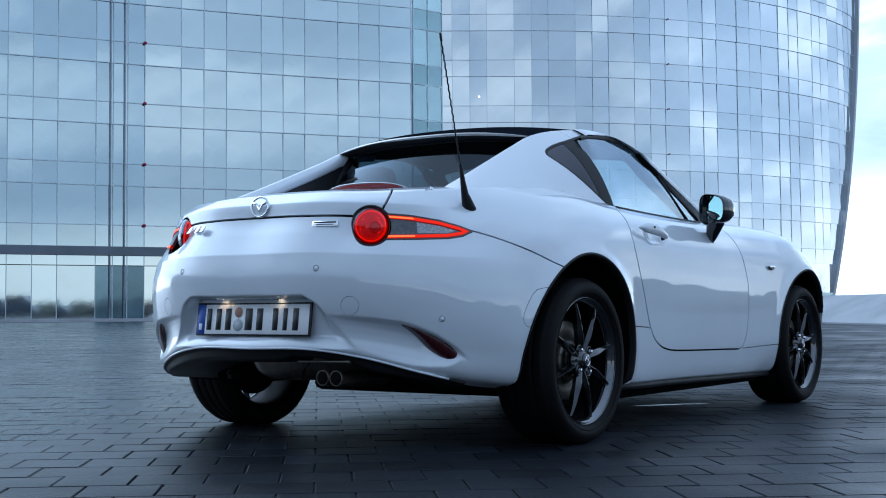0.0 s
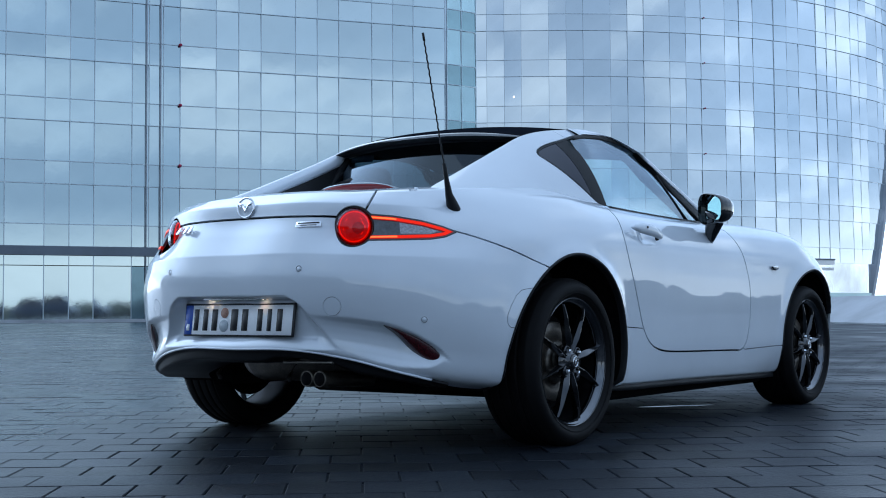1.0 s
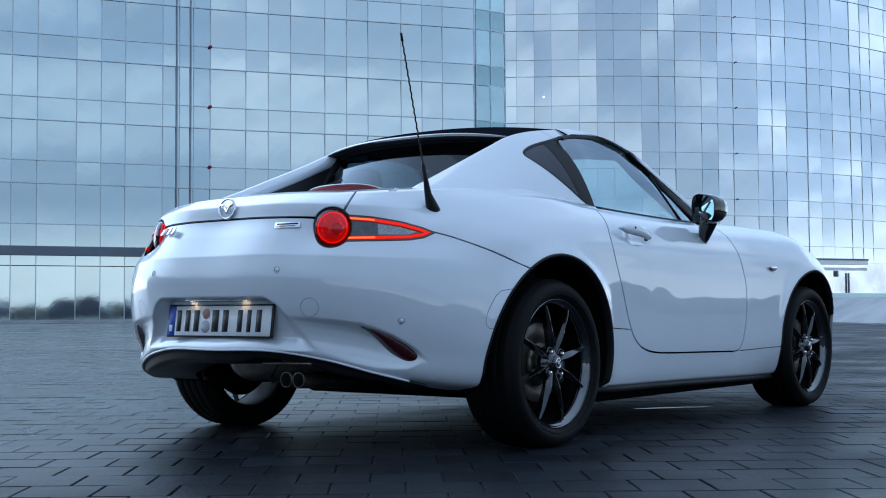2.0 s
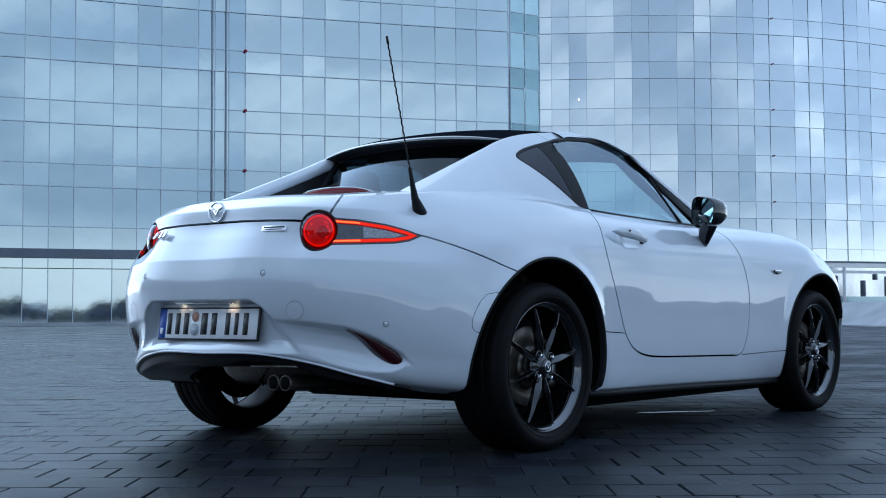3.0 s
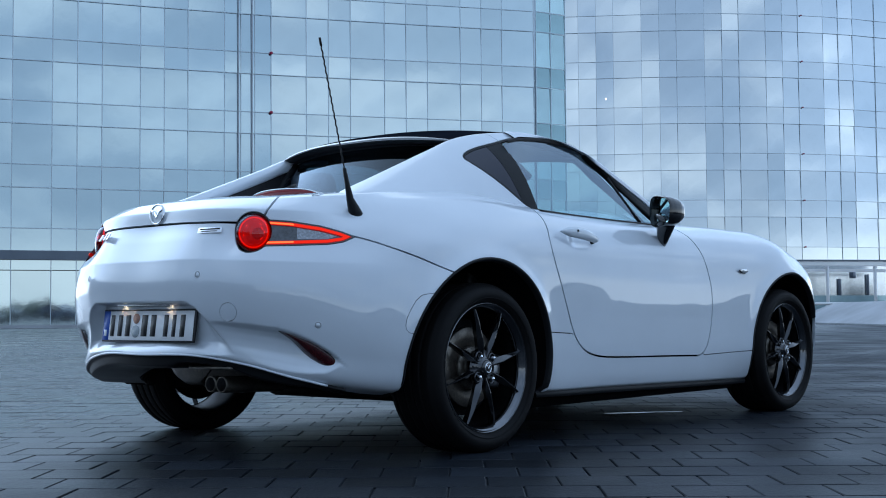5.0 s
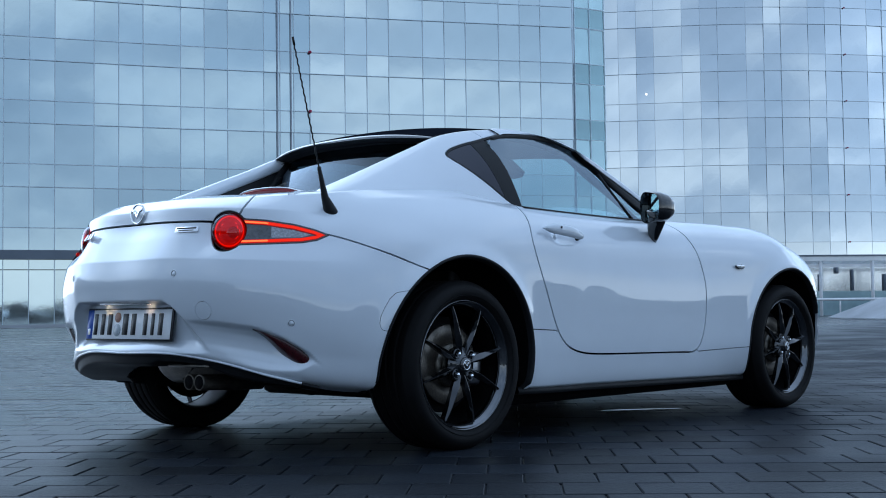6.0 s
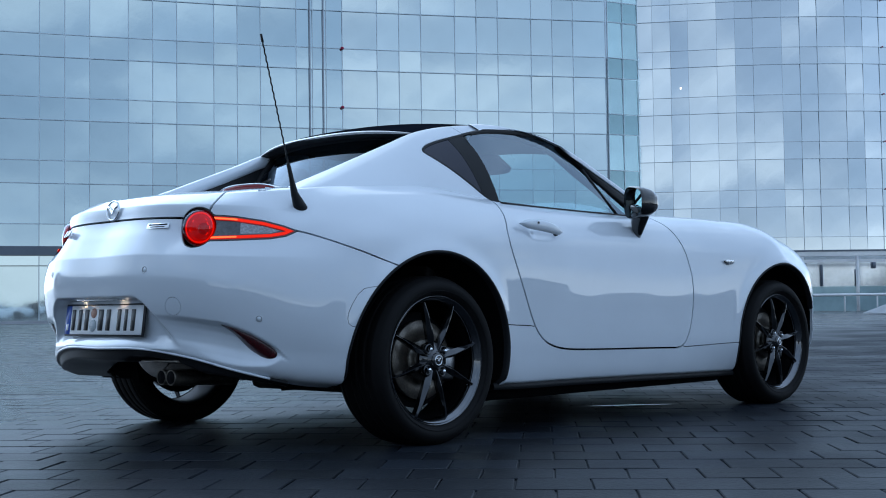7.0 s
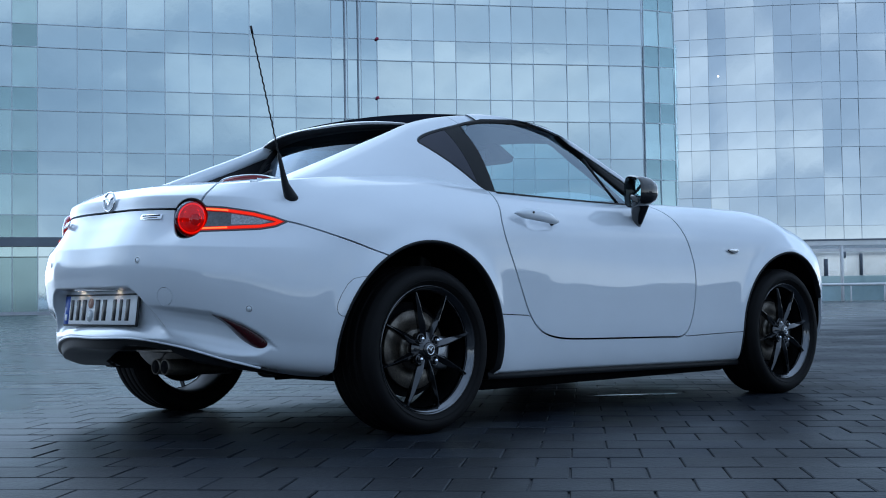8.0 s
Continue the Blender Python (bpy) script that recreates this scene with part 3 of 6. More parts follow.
def skin_points(s, v):
    """Points of the right half's skin, before dents, for grids s (n) and v (m) in 0..10."""
    ctrl = SKIN_AT(s).reshape(len(s), 11, 2)
    h = np.linalg.norm(np.diff(ctrl, axis=1), axis=2, keepdims=True) + 1e-6
    d = np.diff(ctrl, axis=1) / h
    m = np.concatenate([d[:, :1], (d[:, :-1] * h[:, 1:] + d[:, 1:] * h[:, :-1]) / (h[:, 1:] + h[:, :-1]), d[:, -1:]], 1)
    i = np.clip(np.floor(v).astype(int), 0, 9)
    # crisp edges across the tail: the bumper's shoulder and the boot lid's upper lip
    tail = smoothstep(rear(22), rear(48), s)[:, None]
    arrive, leave = m.copy(), m.copy()
    for j, hard in ((5, 0.88), (8, 0.55)):
        arrive[:, j] = m[:, j] + (d[:, j - 1] - m[:, j]) * hard * tail
        leave[:, j] = m[:, j] + (d[:, j] - m[:, j]) * hard * tail
    # flat sills: the turn under the car is done below their lower edge
    along = (smoothstep(side(0.20), side(0.34), s) * smoothstep(side(2.05), side(1.9), s))[:, None]
    arrive[:, 1] = m[:, 1] + (0.2 * d[:, 0] + 0.8 * d[:, 1] - m[:, 1]) * along
    leave[:, 1] = arrive[:, 1]
    # the long top segment bends early and then runs nearly straight to the centre line
    reach = h.copy()
    reach[:, 9] = np.minimum(h[:, 9], 0.11)
    w = (v - i)[None, :, None]
    q = ((2 * w**3 - 3 * w**2 + 1) * ctrl[:, i] + (w**3 - 2 * w**2 + w) * reach[:, i] * leave[:, i]
         + (3 * w**2 - 2 * w**3) * ctrl[:, i + 1] + (w**3 - w**2) * h[:, i] * arrive[:, i + 1])
    rho, z = np.maximum(q[..., 0], 0), q[..., 1]
    S = s[:, None] + 0 * rho
    phi = np.where(S < 0, -S / REAR_SCALE, np.where(S > FRONT_X - REAR_X, (S - FRONT_X + REAR_X) / FRONT_SCALE, 0))
    base = np.where(S < 0, REAR_X, np.where(S > FRONT_X - REAR_X, FRONT_X, S + REAR_X))
    sign = np.where(S < 0, -1, 1)
    return np.stack([base + sign * rho * np.sin(phi), -rho * np.cos(phi), z], -1)


SCOOP_A = [.445, .470, .492, .515, .560, .61, .66, .75, .84, .93]
SCOOP_TOP = [.310, .333, .352, .368, .396, .418, .434, .446, .455, .462]
SCOOP_LIP = [.300, .312, .300, .291, .289, .293, .303, .322, .340, .352]
SCOOP_DEPTH = [0, .004, .020, .030, .034, .034, .031, .020, .010, 0]


def dents(P, S):
    """Hollows pressed into the skin: plate recess, reflector scoops, lamp and handle cups."""
    x, y, z = P[..., 0].copy(), P[..., 1].copy(), P[..., 2]
    back = S < rear(20)
    # number plate recess: crisp outer edge, wider towards its foot, flanks that round into the floor
    outer = 0.287 + np.clip(0.512 - z, 0, 0.2) * 0.80
    flank = 0.030 + np.clip(0.512 - z, 0, 0.2) * 0.30
    outer = outer - 0.034 * (np.clip(z - 0.484, 0, 0.037) / 0.037) ** 2
    plate = np.sin(np.clip((outer + y) / flank, 0, 1) * math.pi / 2) * smoothstep(0.521, 0.511, z)
    x = x + np.where(back, np.interp(z, [0.346, 0.388, 0.50], [0.0, 0.036, 0.050]) * plate, 0)
    # scoop between the crease over the reflector and the bumper's lower lip
    a = -S
    depth = np.interp(a, SCOOP_A, SCOOP_DEPTH)
    top, lip = np.interp(a, SCOOP_A, SCOOP_TOP), np.interp(a, SCOOP_A, SCOOP_LIP)
    dep = np.where(back, depth * np.interp((top - z) / (top - lip), [0, 0.10, 0.25, 0.62, 0.84, 1.0], [0, 0.80, 1.0, 0.80, 0.40, 0.0]), 0)
    phi = a / REAR_SCALE
    x, y = x + dep * np.sin(phi), y + dep * np.cos(phi)
    # shallow cup inboard of the round lamp
    cup = np.exp(-(((a - 0.825) / 0.062) ** 2) - ((z - 0.722) / 0.048) ** 2)
    x = x + np.where(back, 0.018 * cup, 0)
    # door handle cup, and the hollow under the mirror
    on_side = (S > 0.1) & (S < 2.2)
    cupd = np.exp(-(((x - 0.60) / 0.075) ** 4) - ((z - 0.757) / 0.030) ** 4)
    y = y + np.where(on_side, 0.016 * cupd, 0)
    return np.stack([x, y, z], -1)


def flare(P, S):
    """The rounded flanges that stand proud around the wheel openings."""
    y = P[..., 1].copy()
    for cx, cz in ((-0.012, 0.295), (2.325, 0.298)):
        d = np.hypot(P[..., 0] - cx, P[..., 2] - cz) - 0.370
        y = y - 0.010 * np.exp(-((d / 0.035) ** 2)) * smoothstep(0.5, 0.75, -P[..., 1])
    return np.stack([P[..., 0], y, P[..., 2]], -1)


s_grid = np.concatenate([np.linspace(rear(90), 0, 186)[:-1], np.linspace(0, 2.55, 172)[:-1], np.linspace(2.55, front(90), 50)])
v_grid = np.concatenate([np.linspace(0, 9, 163)[:-1], np.linspace(9, 10, 8)])
raw = skin_points(s_grid, v_grid)
SG = np.repeat(s_grid[:, None], len(v_grid), 1)
VG = np.repeat(v_grid[None, :], len(s_grid), 0)
raw = flare(dents(raw, SG), SG)
BODY = skin_from(raw, np.stack([SG, VG], -1))
centre = np.abs(BODY.V[:, 1]) < 1e-5
BODY.N[centre & (BODY.A[:, 1] < 9.95), 1] = 0.0

car = empty("sports_car", label="pearl white two-seat sports coupe with black roof, parked on paving", category="car")


def X(k): return k.V[:, 0]
def Z(k): return k.V[:, 2]
def SS(k): return k.A[:, 0]
def VV(k): return k.A[:, 1]


# openings for wheels and cabin
def arch(k, grow=0.0):
    rearw = np.hypot(X(k) + 0.012, Z(k) - 0.295) - 0.373 - grow
    frontw = np.hypot(X(k) - 2.325, Z(k) - 0.298) - 0.366 - grow
    return np.where(VV(k) < 8.5, np.minimum(rearw, frontw), 1.0)


def cabin(k):
    return np.maximum.reduce([np.interp(X(k), [.13, .34, .43], [9.12, 9.0, 8.02]) - VV(k), side(0.13) - SS(k), SS(k) - side(1.42)]) * 0.08


inner = BODY.cut(-arch(BODY))
inner = inner.cut(-cabin(inner))

DOOR = chaikin([(.430, .92), (.392, .80), (.368, .731), (.398, .647), (.458, .513), (.514, .396), (.572, .338), (.660, .310), (.80, .301), (1.40, .291),
                (1.530, .286), (1.590, .375), (1.614, .50), (1.613, .589), (1.59, .667), (1.54, .77), (1.47, .845), (1.43, .92)], 2)
WEDGE = [(-.715, .789), (-.62, .781), (-.52, .765), (-.455, .7475), (-.407, .7285), (-.45, .710), (-.50, .702), (-.60, .699), (-.715, .698)]
LAMP_S, LAMP_Z = rear(54.6) + 0.004, 0.747
seam_z = curve_through([(-1.30, .788), (-1.0, .785), (-.822, .779), (-.70, .765), (-.56, .745), (-.409, .729), (-.25, .675), (-.102, .616), (0.05, .55)])


def door_f(k): return outline_distance(X(k), Z(k), DOOR)
def wedge_f(k): return outline_distance(SS(k), Z(k), WEDGE)
def round_f(k): return np.hypot((SS(k) - LAMP_S) * 0.92, Z(k) - LAMP_Z) - 0.069
def lamp_f(k): return np.where(SS(k) < rear(20), np.minimum(wedge_f(k), round_f(k)), 1.0)
def bumper_f(k): return np.maximum(Z(k) - seam_z(SS(k)), SS(k) + 0.02)
def lid_f(k): return np.maximum(seam_z(SS(k)) - Z(k), SS(k) - rear(49.5) - (Z(k) - .842) * 0.6)
def tow_f(k): return np.where(SS(k) < rear(30), np.hypot(SS(k) - rear(58.9), Z(k) - 0.487) - 0.030, 1.0)


FLAP = chaikin([(-.300, .545), (-.345, .535), (-.385, .47), (-.392, .43), (-.375, .41), (-.20, .41), (-.20, .55)], 1)


def flap_f(k): return np.where(SS(k) < side(-.12), outline_distance(X(k), Z(k), FLAP), 1.0)


def sill_f(k):
    top = np.interp(X(k), [0.2, .50, .53, 1.45, 1.53, 2.1], [.414, .400, .392, .392, .290, .300])
    return np.maximum.reduce([Z(k) - top, side(0.15) - SS(k), SS(k) - side(2.15)])


def hood_f(k): return np.maximum(8.3 - VV(k), side(1.42) - SS(k)) * 0.08
def fender_f(k): return side(1.2) - SS(k)
def front_bumper_f(k): return front(18) - SS(k)


door, rest = inner.two(door_f, 0.0037)
lamp_piece, rest = rest.two(lamp_f, 0.001)
bumper, rest = rest.two(bumper_f, 0.0030)
lid, rest = rest.two(lid_f, 0.0050)
sill, rest = rest.two(sill_f)
hood, rest = rest.two(hood_f)
front_bumper, rest = rest.two(front_bumper_f)
fender, quarter = rest.two(fender_f)
tow, bumper = bumper.two(tow_f, 0.0008)
flap, bumper = bumper.two(flap_f, 0.0008)
for piece, name in ((quarter, "rear_quarter_panel"), (door, "door"), (sill, "sill"), (fender, "front_fender")):
    for sd in ("right", "left"):
        ob = part(name, piece.mesh(name, sd), PAINT, car)
        if name == "door" and sd == "right":
            door_right = ob
        if name == "door" and sd == "left":
            door_left = ob
for piece, name in ((bumper, "rear_bumper"), (lid, "boot_lid"), (hood, "bonnet"), (front_bumper, "front_bumper")):
    ob = part(name, piece.mesh(name, "both"), PAINT, car)
    if name == "rear_bumper":
        rear_bumper = ob
    if name == "boot_lid":
        boot_lid = ob
for sd in ("right", "left"):
    part("bumper_side_cover", flap.mesh("bumper_side_cover", sd, 0.006), PAINT, rear_bumper)
# right: tow eye cover; left: added filler for the mirrored cut, no cover
for sd in ("right", "left"):
    part("tow_eye_cover", tow.mesh("tow_eye_cover", sd, 0.006), PAINT, rear_bumper)
# dark inner shell behind the panel gaps
core = skin_from(raw[::3, ::3], np.stack([SG, VG], -1)[::3, ::3])
core = core.cut(-arch(core, 0.004))
core = core.cut(-cabin(core))
core = core.cut(-(round_f(core) - 0.01))
part("inner_shell", core.mesh("inner_shell", "both", 0.0, lift=-0.014), LINER, car)

# ---- tail lamps ----


def lamp_frame():
    m = Matrix.Translation((-0.680, -0.4195, 0.747))
    n = Vector((-math.sin(radians(60)), -math.cos(radians(60)), 0.06)).normalized()
    return m @ n.to_track_quat("Y", "Z").to_matrix().to_4x4()


wedge_only = lamp_piece.cut(-(np.hypot((SS(lamp_piece) - LAMP_S) * 0.92, Z(lamp_piece) - LAMP_Z) - 0.067))
wd = outline_distance(SS(wedge_only), Z(wedge_only), WEDGE)
edge_bits = wedge_only.cut(-(wd + 0.0045))
middle = wedge_only.cut(wd + 0.0045)
wd2 = outline_distance(SS(middle), Z(middle), WEDGE) + 0.0172
guide, window = middle.cut(-wd2), middle.cut(wd2)
wn = outline_distance(SS(window), Z(window), [(-.60, .80), (-.455, .80), (-.455, .735), (-.50, .722), (-.60, .722)])
bowl, smoke = window.cut(wn), window.cut(-wn)

housing_bm = revolve([(0.0, 0.002), (0.058, 0.004), (0.061, 0.009), (0.0648, 0.010), (0.0670, 0.003), (0.0670, -0.05), (0.0, -0.05)], 48, "y", lamp_frame())
lens_bm = revolve([(0.0615, 0.004), (0.0605, 0.014), (0.0565, 0.024), (0.0475, 0.0325), (0.030, 0.038), (0.013, 0.0410), (0.0, 0.0415)], 48, "y", lamp_frame())
RED_CLEAR = thin_glass("clear_red_outer_lens", (0.95, 0.22, 0.20), base_gloss=0.05)
hot_f = lambda k: np.maximum.reduce([SS(k) + 0.585 + 0.03 * np.sin(SS(k) * 40), outline_distance(SS(k), Z(k), WEDGE) + 0.0085, -outline_distance(SS(k), Z(k), WEDGE) - 0.0140])
hot = guide.cut(hot_f(guide))
core_f = lambda k: np.maximum.reduce([outline_distance(SS(k), Z(k), WEDGE) + 0.0066, -outline_distance(SS(k), Z(k), WEDGE) - 0.0158])
strip = guide.cut(core_f(guide))
for sd in ("right", "left"):
    lamp = part("tail_lamp", edge_bits.mesh("tail_lamp", sd, 0.01), BLACK_GLOSS, car, "round red tail lamp with a lit wedge-shaped tail")
    part("light_guide", guide.mesh("light_guide", sd, 0.01, lift=0.0006), DEEP_GUIDE, lamp, "deep red light guide")
    part("lit_strip", strip.mesh("lit_strip", sd, 0.0, lift=0.0014), RED_GLOW, lamp, "lit red strip in the guide")
    for bit in (hot.cut(Z(hot) - LAMP_Z), hot.cut(LAMP_Z - Z(hot))):
        part("hot_strip", bit.mesh("hot_strip", sd, 0.0, lift=0.0022), ORANGE_GLOW, lamp, "brighter orange stretch of the light guide")
    part("smoked_lens", smoke.mesh("smoked_lens", sd, 0.01, lift=-0.002), CLEAR_DARK, lamp, "smoked clear lens")
    part("reflector_bowl", bowl.mesh("reflector_bowl", sd, 0.01, lift=-0.003), SILVER_LENS, lamp, "silver bowl behind clear lens")
lamps = [o for o in car.children if o.name.startswith("tail_lamp")]


def lamp_round():
    got = [part("lamp_housing", housing_bm, BLACK_GLOSS, lamps[0], "gloss black round housing")]
    got.append(part("round_lens", lens_bm, RED_CLEAR, lamps[0], "clear red domed lens"))
    F = lamp_frame()
    got.append(part("lamp_base", revolve([(0.0, 0.006), (0.055, 0.006), (0.055, 0.004), (0, 0.004)], 40, "y", F), RED_LENS, lamps[0], "red reflector base"))
    # lit ring; the facets within it show only by their highlights
    ring = revolve([(0.0495 + 0.0024 * math.cos(a), 0.009 + 0.0024 * math.sin(a)) for a in lin(0, 2 * math.pi, 9)[:-1]], 48, "y", F, closed=True)
    got.append(part("lit_ring", ring, RED_GLOW, lamps[0], "lit red ring"))
    core_disc = revolve([(0.0, 0.0125), (0.019, 0.0115), (0.0205, 0.006), (0, 0.006)], 24, "y", F @ Matrix.Translation((-0.013, 0, -0.004)))
    got.append(part("lamp_core", core_disc, LAMP_CORE, lamps[0], "dark red lamp core"))
    # short glowing ribs paint the facets' highlights, crowded on the inboard side
    for k, (a, r, tall) in enumerate(((2.45, .034, .012), (2.85, .028, .016), (3.15, .036, .010), (3.55, .031, .013), (4.0, .035, .009), (5.55, .034, .008), (0.25, .036, .007))):
        tilt = F @ Matrix.Rotation(a, 4, "Y") @ Matrix.Translation((r, 0.0095, 0))
        got.append(part("reflector_rib", rounded_box(0.0032, 0.003, tall, 0.001, 1, tilt), ORANGE_GLOW if k == 1 else RED_GLOW, lamps[0]))
    return got


for o in lamp_round():
    mirrored(o, lamps[1])

# ---- rear details ----


def on_skin(phi, z, out=0.0):
    """A place on the rear skin at that angle and height, and its outward direction."""
    k = np.argmin((SG - rear(phi)) ** 2 * 4 + (raw[..., 2] - z) ** 2 + np.where(VG > 9, 1, 0))
    p = Vector(raw.reshape(-1, 3)[k])
    n = Vector(BODY.N[k]).normalized()
    return p + n * out, n


def facing(p, n):
    """A frame at p whose y axis points outward along n, z up."""
    zc = Vector((0, 0, 1)) - n * n.z
    zc.normalize()
    xc = n.cross(zc)
    m = Matrix((xc, n, zc)).transposed().to_4x4()
    return Matrix.Translation(p) @ m


# parking sensors
for phi, z in ((67.0, .610), (38.3, .445)):
    p, n = on_skin(phi, z, 0.0)
    ringm = revolve([(0.0, 0.0004), (0.008, 0.0004), (0.0085, -0.0012), (0.0100, -0.0012), (0.0105, 0.0010), (0.0125, 0.0006), (0.013, -0.004), (0, -0.004)], 28, "y", facing(p, n))
    sensor = part("parking_sensor", ringm, PAINT, rear_bumper, "white round parking sensor")
    ms = mirrored(sensor)
    gap = part("sensor_gap", revolve([(0.0093 + 0.0006 * math.cos(a), 0.0003 + 0.0006 * math.sin(a)) for a in lin(0, 2 * math.pi, 7)[:-1]], 28, "y", facing(p, n), closed=True), BLACK_TRIM, sensor, "dark gap round the sensor")
    mirrored(gap, ms)

# bumper reflectors: a leaf-shaped lens along the crease
def base_rho(a, z):
    """Half-width of the smooth rear skin, before dents, at an arc place and height."""
    ring = SKIN_AT(np.array([-a])).reshape(11, 2)
    return float(np.interp(z, ring[1:6, 1], ring[1:6, 0]))


REFL_TOP = curve_through([(.470, .327), (.50, .352), (.545, .383), (.60, .408), (.660, .431)])
REFL_FOOT = curve_through([(.470, .318), (.485, .304), (.52, .314), (.569, .350), (.62, .400), (.660, .429)])


def reflector(grow=0.0, out=0.0):
    """A leaf-shaped lens set under the crease, gently domed."""
    def at(u, v):
        a = .472 - grow + (.656 + 2 * grow - .472) * u
        zt, zf = float(REFL_TOP(a)) + grow - 0.003, float(REFL_FOOT(a)) - grow
        z = zf + (zt - zf) * v
        rho = base_rho(a, zt) - 0.010 + 0.007 * math.sin(math.pi * v) * math.sin(math.pi * u) ** 0.5 - 0.022 * (1 - v) * math.sin(math.pi * u) ** 0.6 + out
        return (REAR_X - rho * math.sin(a / REAR_SCALE), -rho * math.cos(a / REAR_SCALE), z)
    return sheet(at, lin(0, 1, 26), lin(0, 1, 10), 0.010)


refl = part("bumper_reflector", reflector(), DARK_RED, rear_bumper, "dark red slanted reflector")
refl_l = mirrored(refl)
mirrored(part("reflector_seat", reflector(0.004, -0.005), BLACK_GLOSS, refl, "black seat of the reflector"), refl_l)

# number plate with its holder and lamps
plate = part("number_plate", rounded_box(0.008, 0.522, 0.114, 0.003, 2, pose(-0.794, 0, 0.443, 0, 7, 0)), PLATE_BLACK, car, "white number plate with blue end strip in black holder")
PL = pose(-0.7995, 0, 0.443, 0, 7, 0)


def on_plate(name, y, z, w, h, material, out=0.0, bev=0.0012, label=""):
    return part(name, rounded_box(0.003, w, h, bev, 1, PL @ Matrix.Translation((-out, y, z))), material, plate, label)


on_plate("plate_face", -0.018, 0, 0.472, 0.101, PLATE_WHITE, 0.0, label="white reflective face")
on_plate("plate_strip", 0.237, 0, 0.036, 0.101, PLATE_BLUE, 0.0, label="blue end strip")
on_plate("strip_mark", 0.237, -0.026, 0.014, 0.022, PLATE_WHITE, 0.002, 0.0008)
for yy, ww in ((0.197, .030), (0.152, .032), (0.107, .036), (0.012, .044), (-0.038, .038), (-0.108, .032), (-0.152, .026), (-0.198, .034)):
    on_plate("plate_bar", yy, 0.0, ww * 0.74, 0.074, PLATE_BLACK, 0.002, 0.0012)
for zz, r, mm in ((0.024, .0175, STICKER_A), (-0.020, .021, STICKER_B)):
    part("plate_sticker", revolve([(0, 0.0), (r * 0.98, 0.0), (r, 0.001), (r, 0.003), (0, 0.003)], 28, "x", PL @ Matrix.Translation((-0.0042, 0.060, zz))), mm, plate)
part("plate_lamp_bar", rounded_box(0.022, 0.30, 0.008, 0.003, 2, pose(-0.806, 0, 0.5140)), CHROME, rear_bumper, "chrome strip above the number plate")
for yy in (-0.13, 0.13):
    part("plate_lamp", rounded_box(0.008, 0.028, 0.003, 0.0012, 1, pose(-0.8005, yy, 0.5115)), WARM_LAMP, rear_bumper, "lit warm plate lamp")

# lower black valance
def valance(u, v):
    phi = 90 - 58 * abs(u)
    ring = SKIN_AT(np.array([rear(phi)])).reshape(11, 2)
    rho, z = ring[1][0] - 0.004, ring[0][1]
    drop = 0.042 * (1 - smoothstep(0.55, 1.0, abs(u)) * 0.75)
    drop *= 1 - 0.45 * smoothstep(0.16, 0.26, u) * smoothstep(0.66, 0.50, u)
    keys = [(-0.006, 0.010), (-0.001, 0.001), (-0.012, -0.12 * drop), (-0.019, -0.80 * drop), (-0.040, -drop), (-0.20, -drop - 0.005)]
    i = min(int(v), 4)
    w = v - i
    dr = keys[i][0] * (1 - w) + keys[i + 1][0] * w
    dz = keys[i][1] * (1 - w) + keys[i + 1][1] * w
    a = radians(phi)
    return (REAR_X - (rho + dr) * math.sin(a), -(rho + dr) * math.cos(a) * (1 if u >= 0 else -1), z + dz)


part("rear_valance", sheet(valance, lin(-1, 1, 81), lin(0, 5, 21)), VALANCE, car, "matt black lower rear valance")



def bumper_hem(u):
    # thin rolled edge of the painted bumper above the valance
    x, y, z = valance(u, 1.0)
    return (x, y, z + 0.0045)


part("bumper_hem", tube([bumper_hem(u) for u in lin(-0.93, 0.93, 61)], 0.0042, 8), PAINT, rear_bumper, "thin white lower edge of the bumper")

# twin exhaust tips and silencer
for yy in (-0.246, -0.303):
    tip = revolve([(0.0225, 0.0), (0.0260, -0.002), (0.0272, 0.004), (0.0268, 0.02), (0.026, 0.26), (0.0, 0.26)], 32, "x", pose(-0.722, yy, 0.248, 0, 2, 0))
    ex = part("exhaust_tip", tip, SOOT, car, "sooty twin exhaust tip")
    part("tip_bore", revolve([(0.0224, -0.001), (0.0218, 0.012), (0.020, 0.11), (0.0, 0.11)], 28, "x", pose(-0.722, yy, 0.248, 0, 2, 0)), LINER, ex, "dark bore")
part("silencer", revolve([(0.0, -0.26), (0.07, -0.25), (0.095, -0.22), (0.10, 0.2), (0.085, 0.24), (0, 0.25)], 28, "y", pose(-0.40, 0.05, 0.315)), SOOT, car, "dark steel silencer under the boot")
part("underbody", rounded_box(1.62, 1.46, 0.14, 0.03, 2, pose(1.18, 0, 0.190)), LINER, car, "black underbody")
part("front_undertray", rounded_box(0.9, 1.0, 0.05, 0.02, 2, pose(2.35, 0, 0.21)), LINER, car, "black front undertray")
part("rear_floor", rounded_box(0.66, 1.0, 0.05, 0.02, 2, pose(0.10, 0, 0.27)), LINER, car, "black rear floor")
part("rear_subframe", rounded_box(0.34, 1.02, 0.10, 0.03, 2, pose(0.0, 0, 0.25)), LINER, car, "black rear subframe")
part("heat_shield", rounded_box(0.30, 0.22, 0.012, 0.004, 1, pose(-0.60, -0.27, 0.296, 0, 3, 0)), DARK_STEEL, car, "dull metal heat shield")
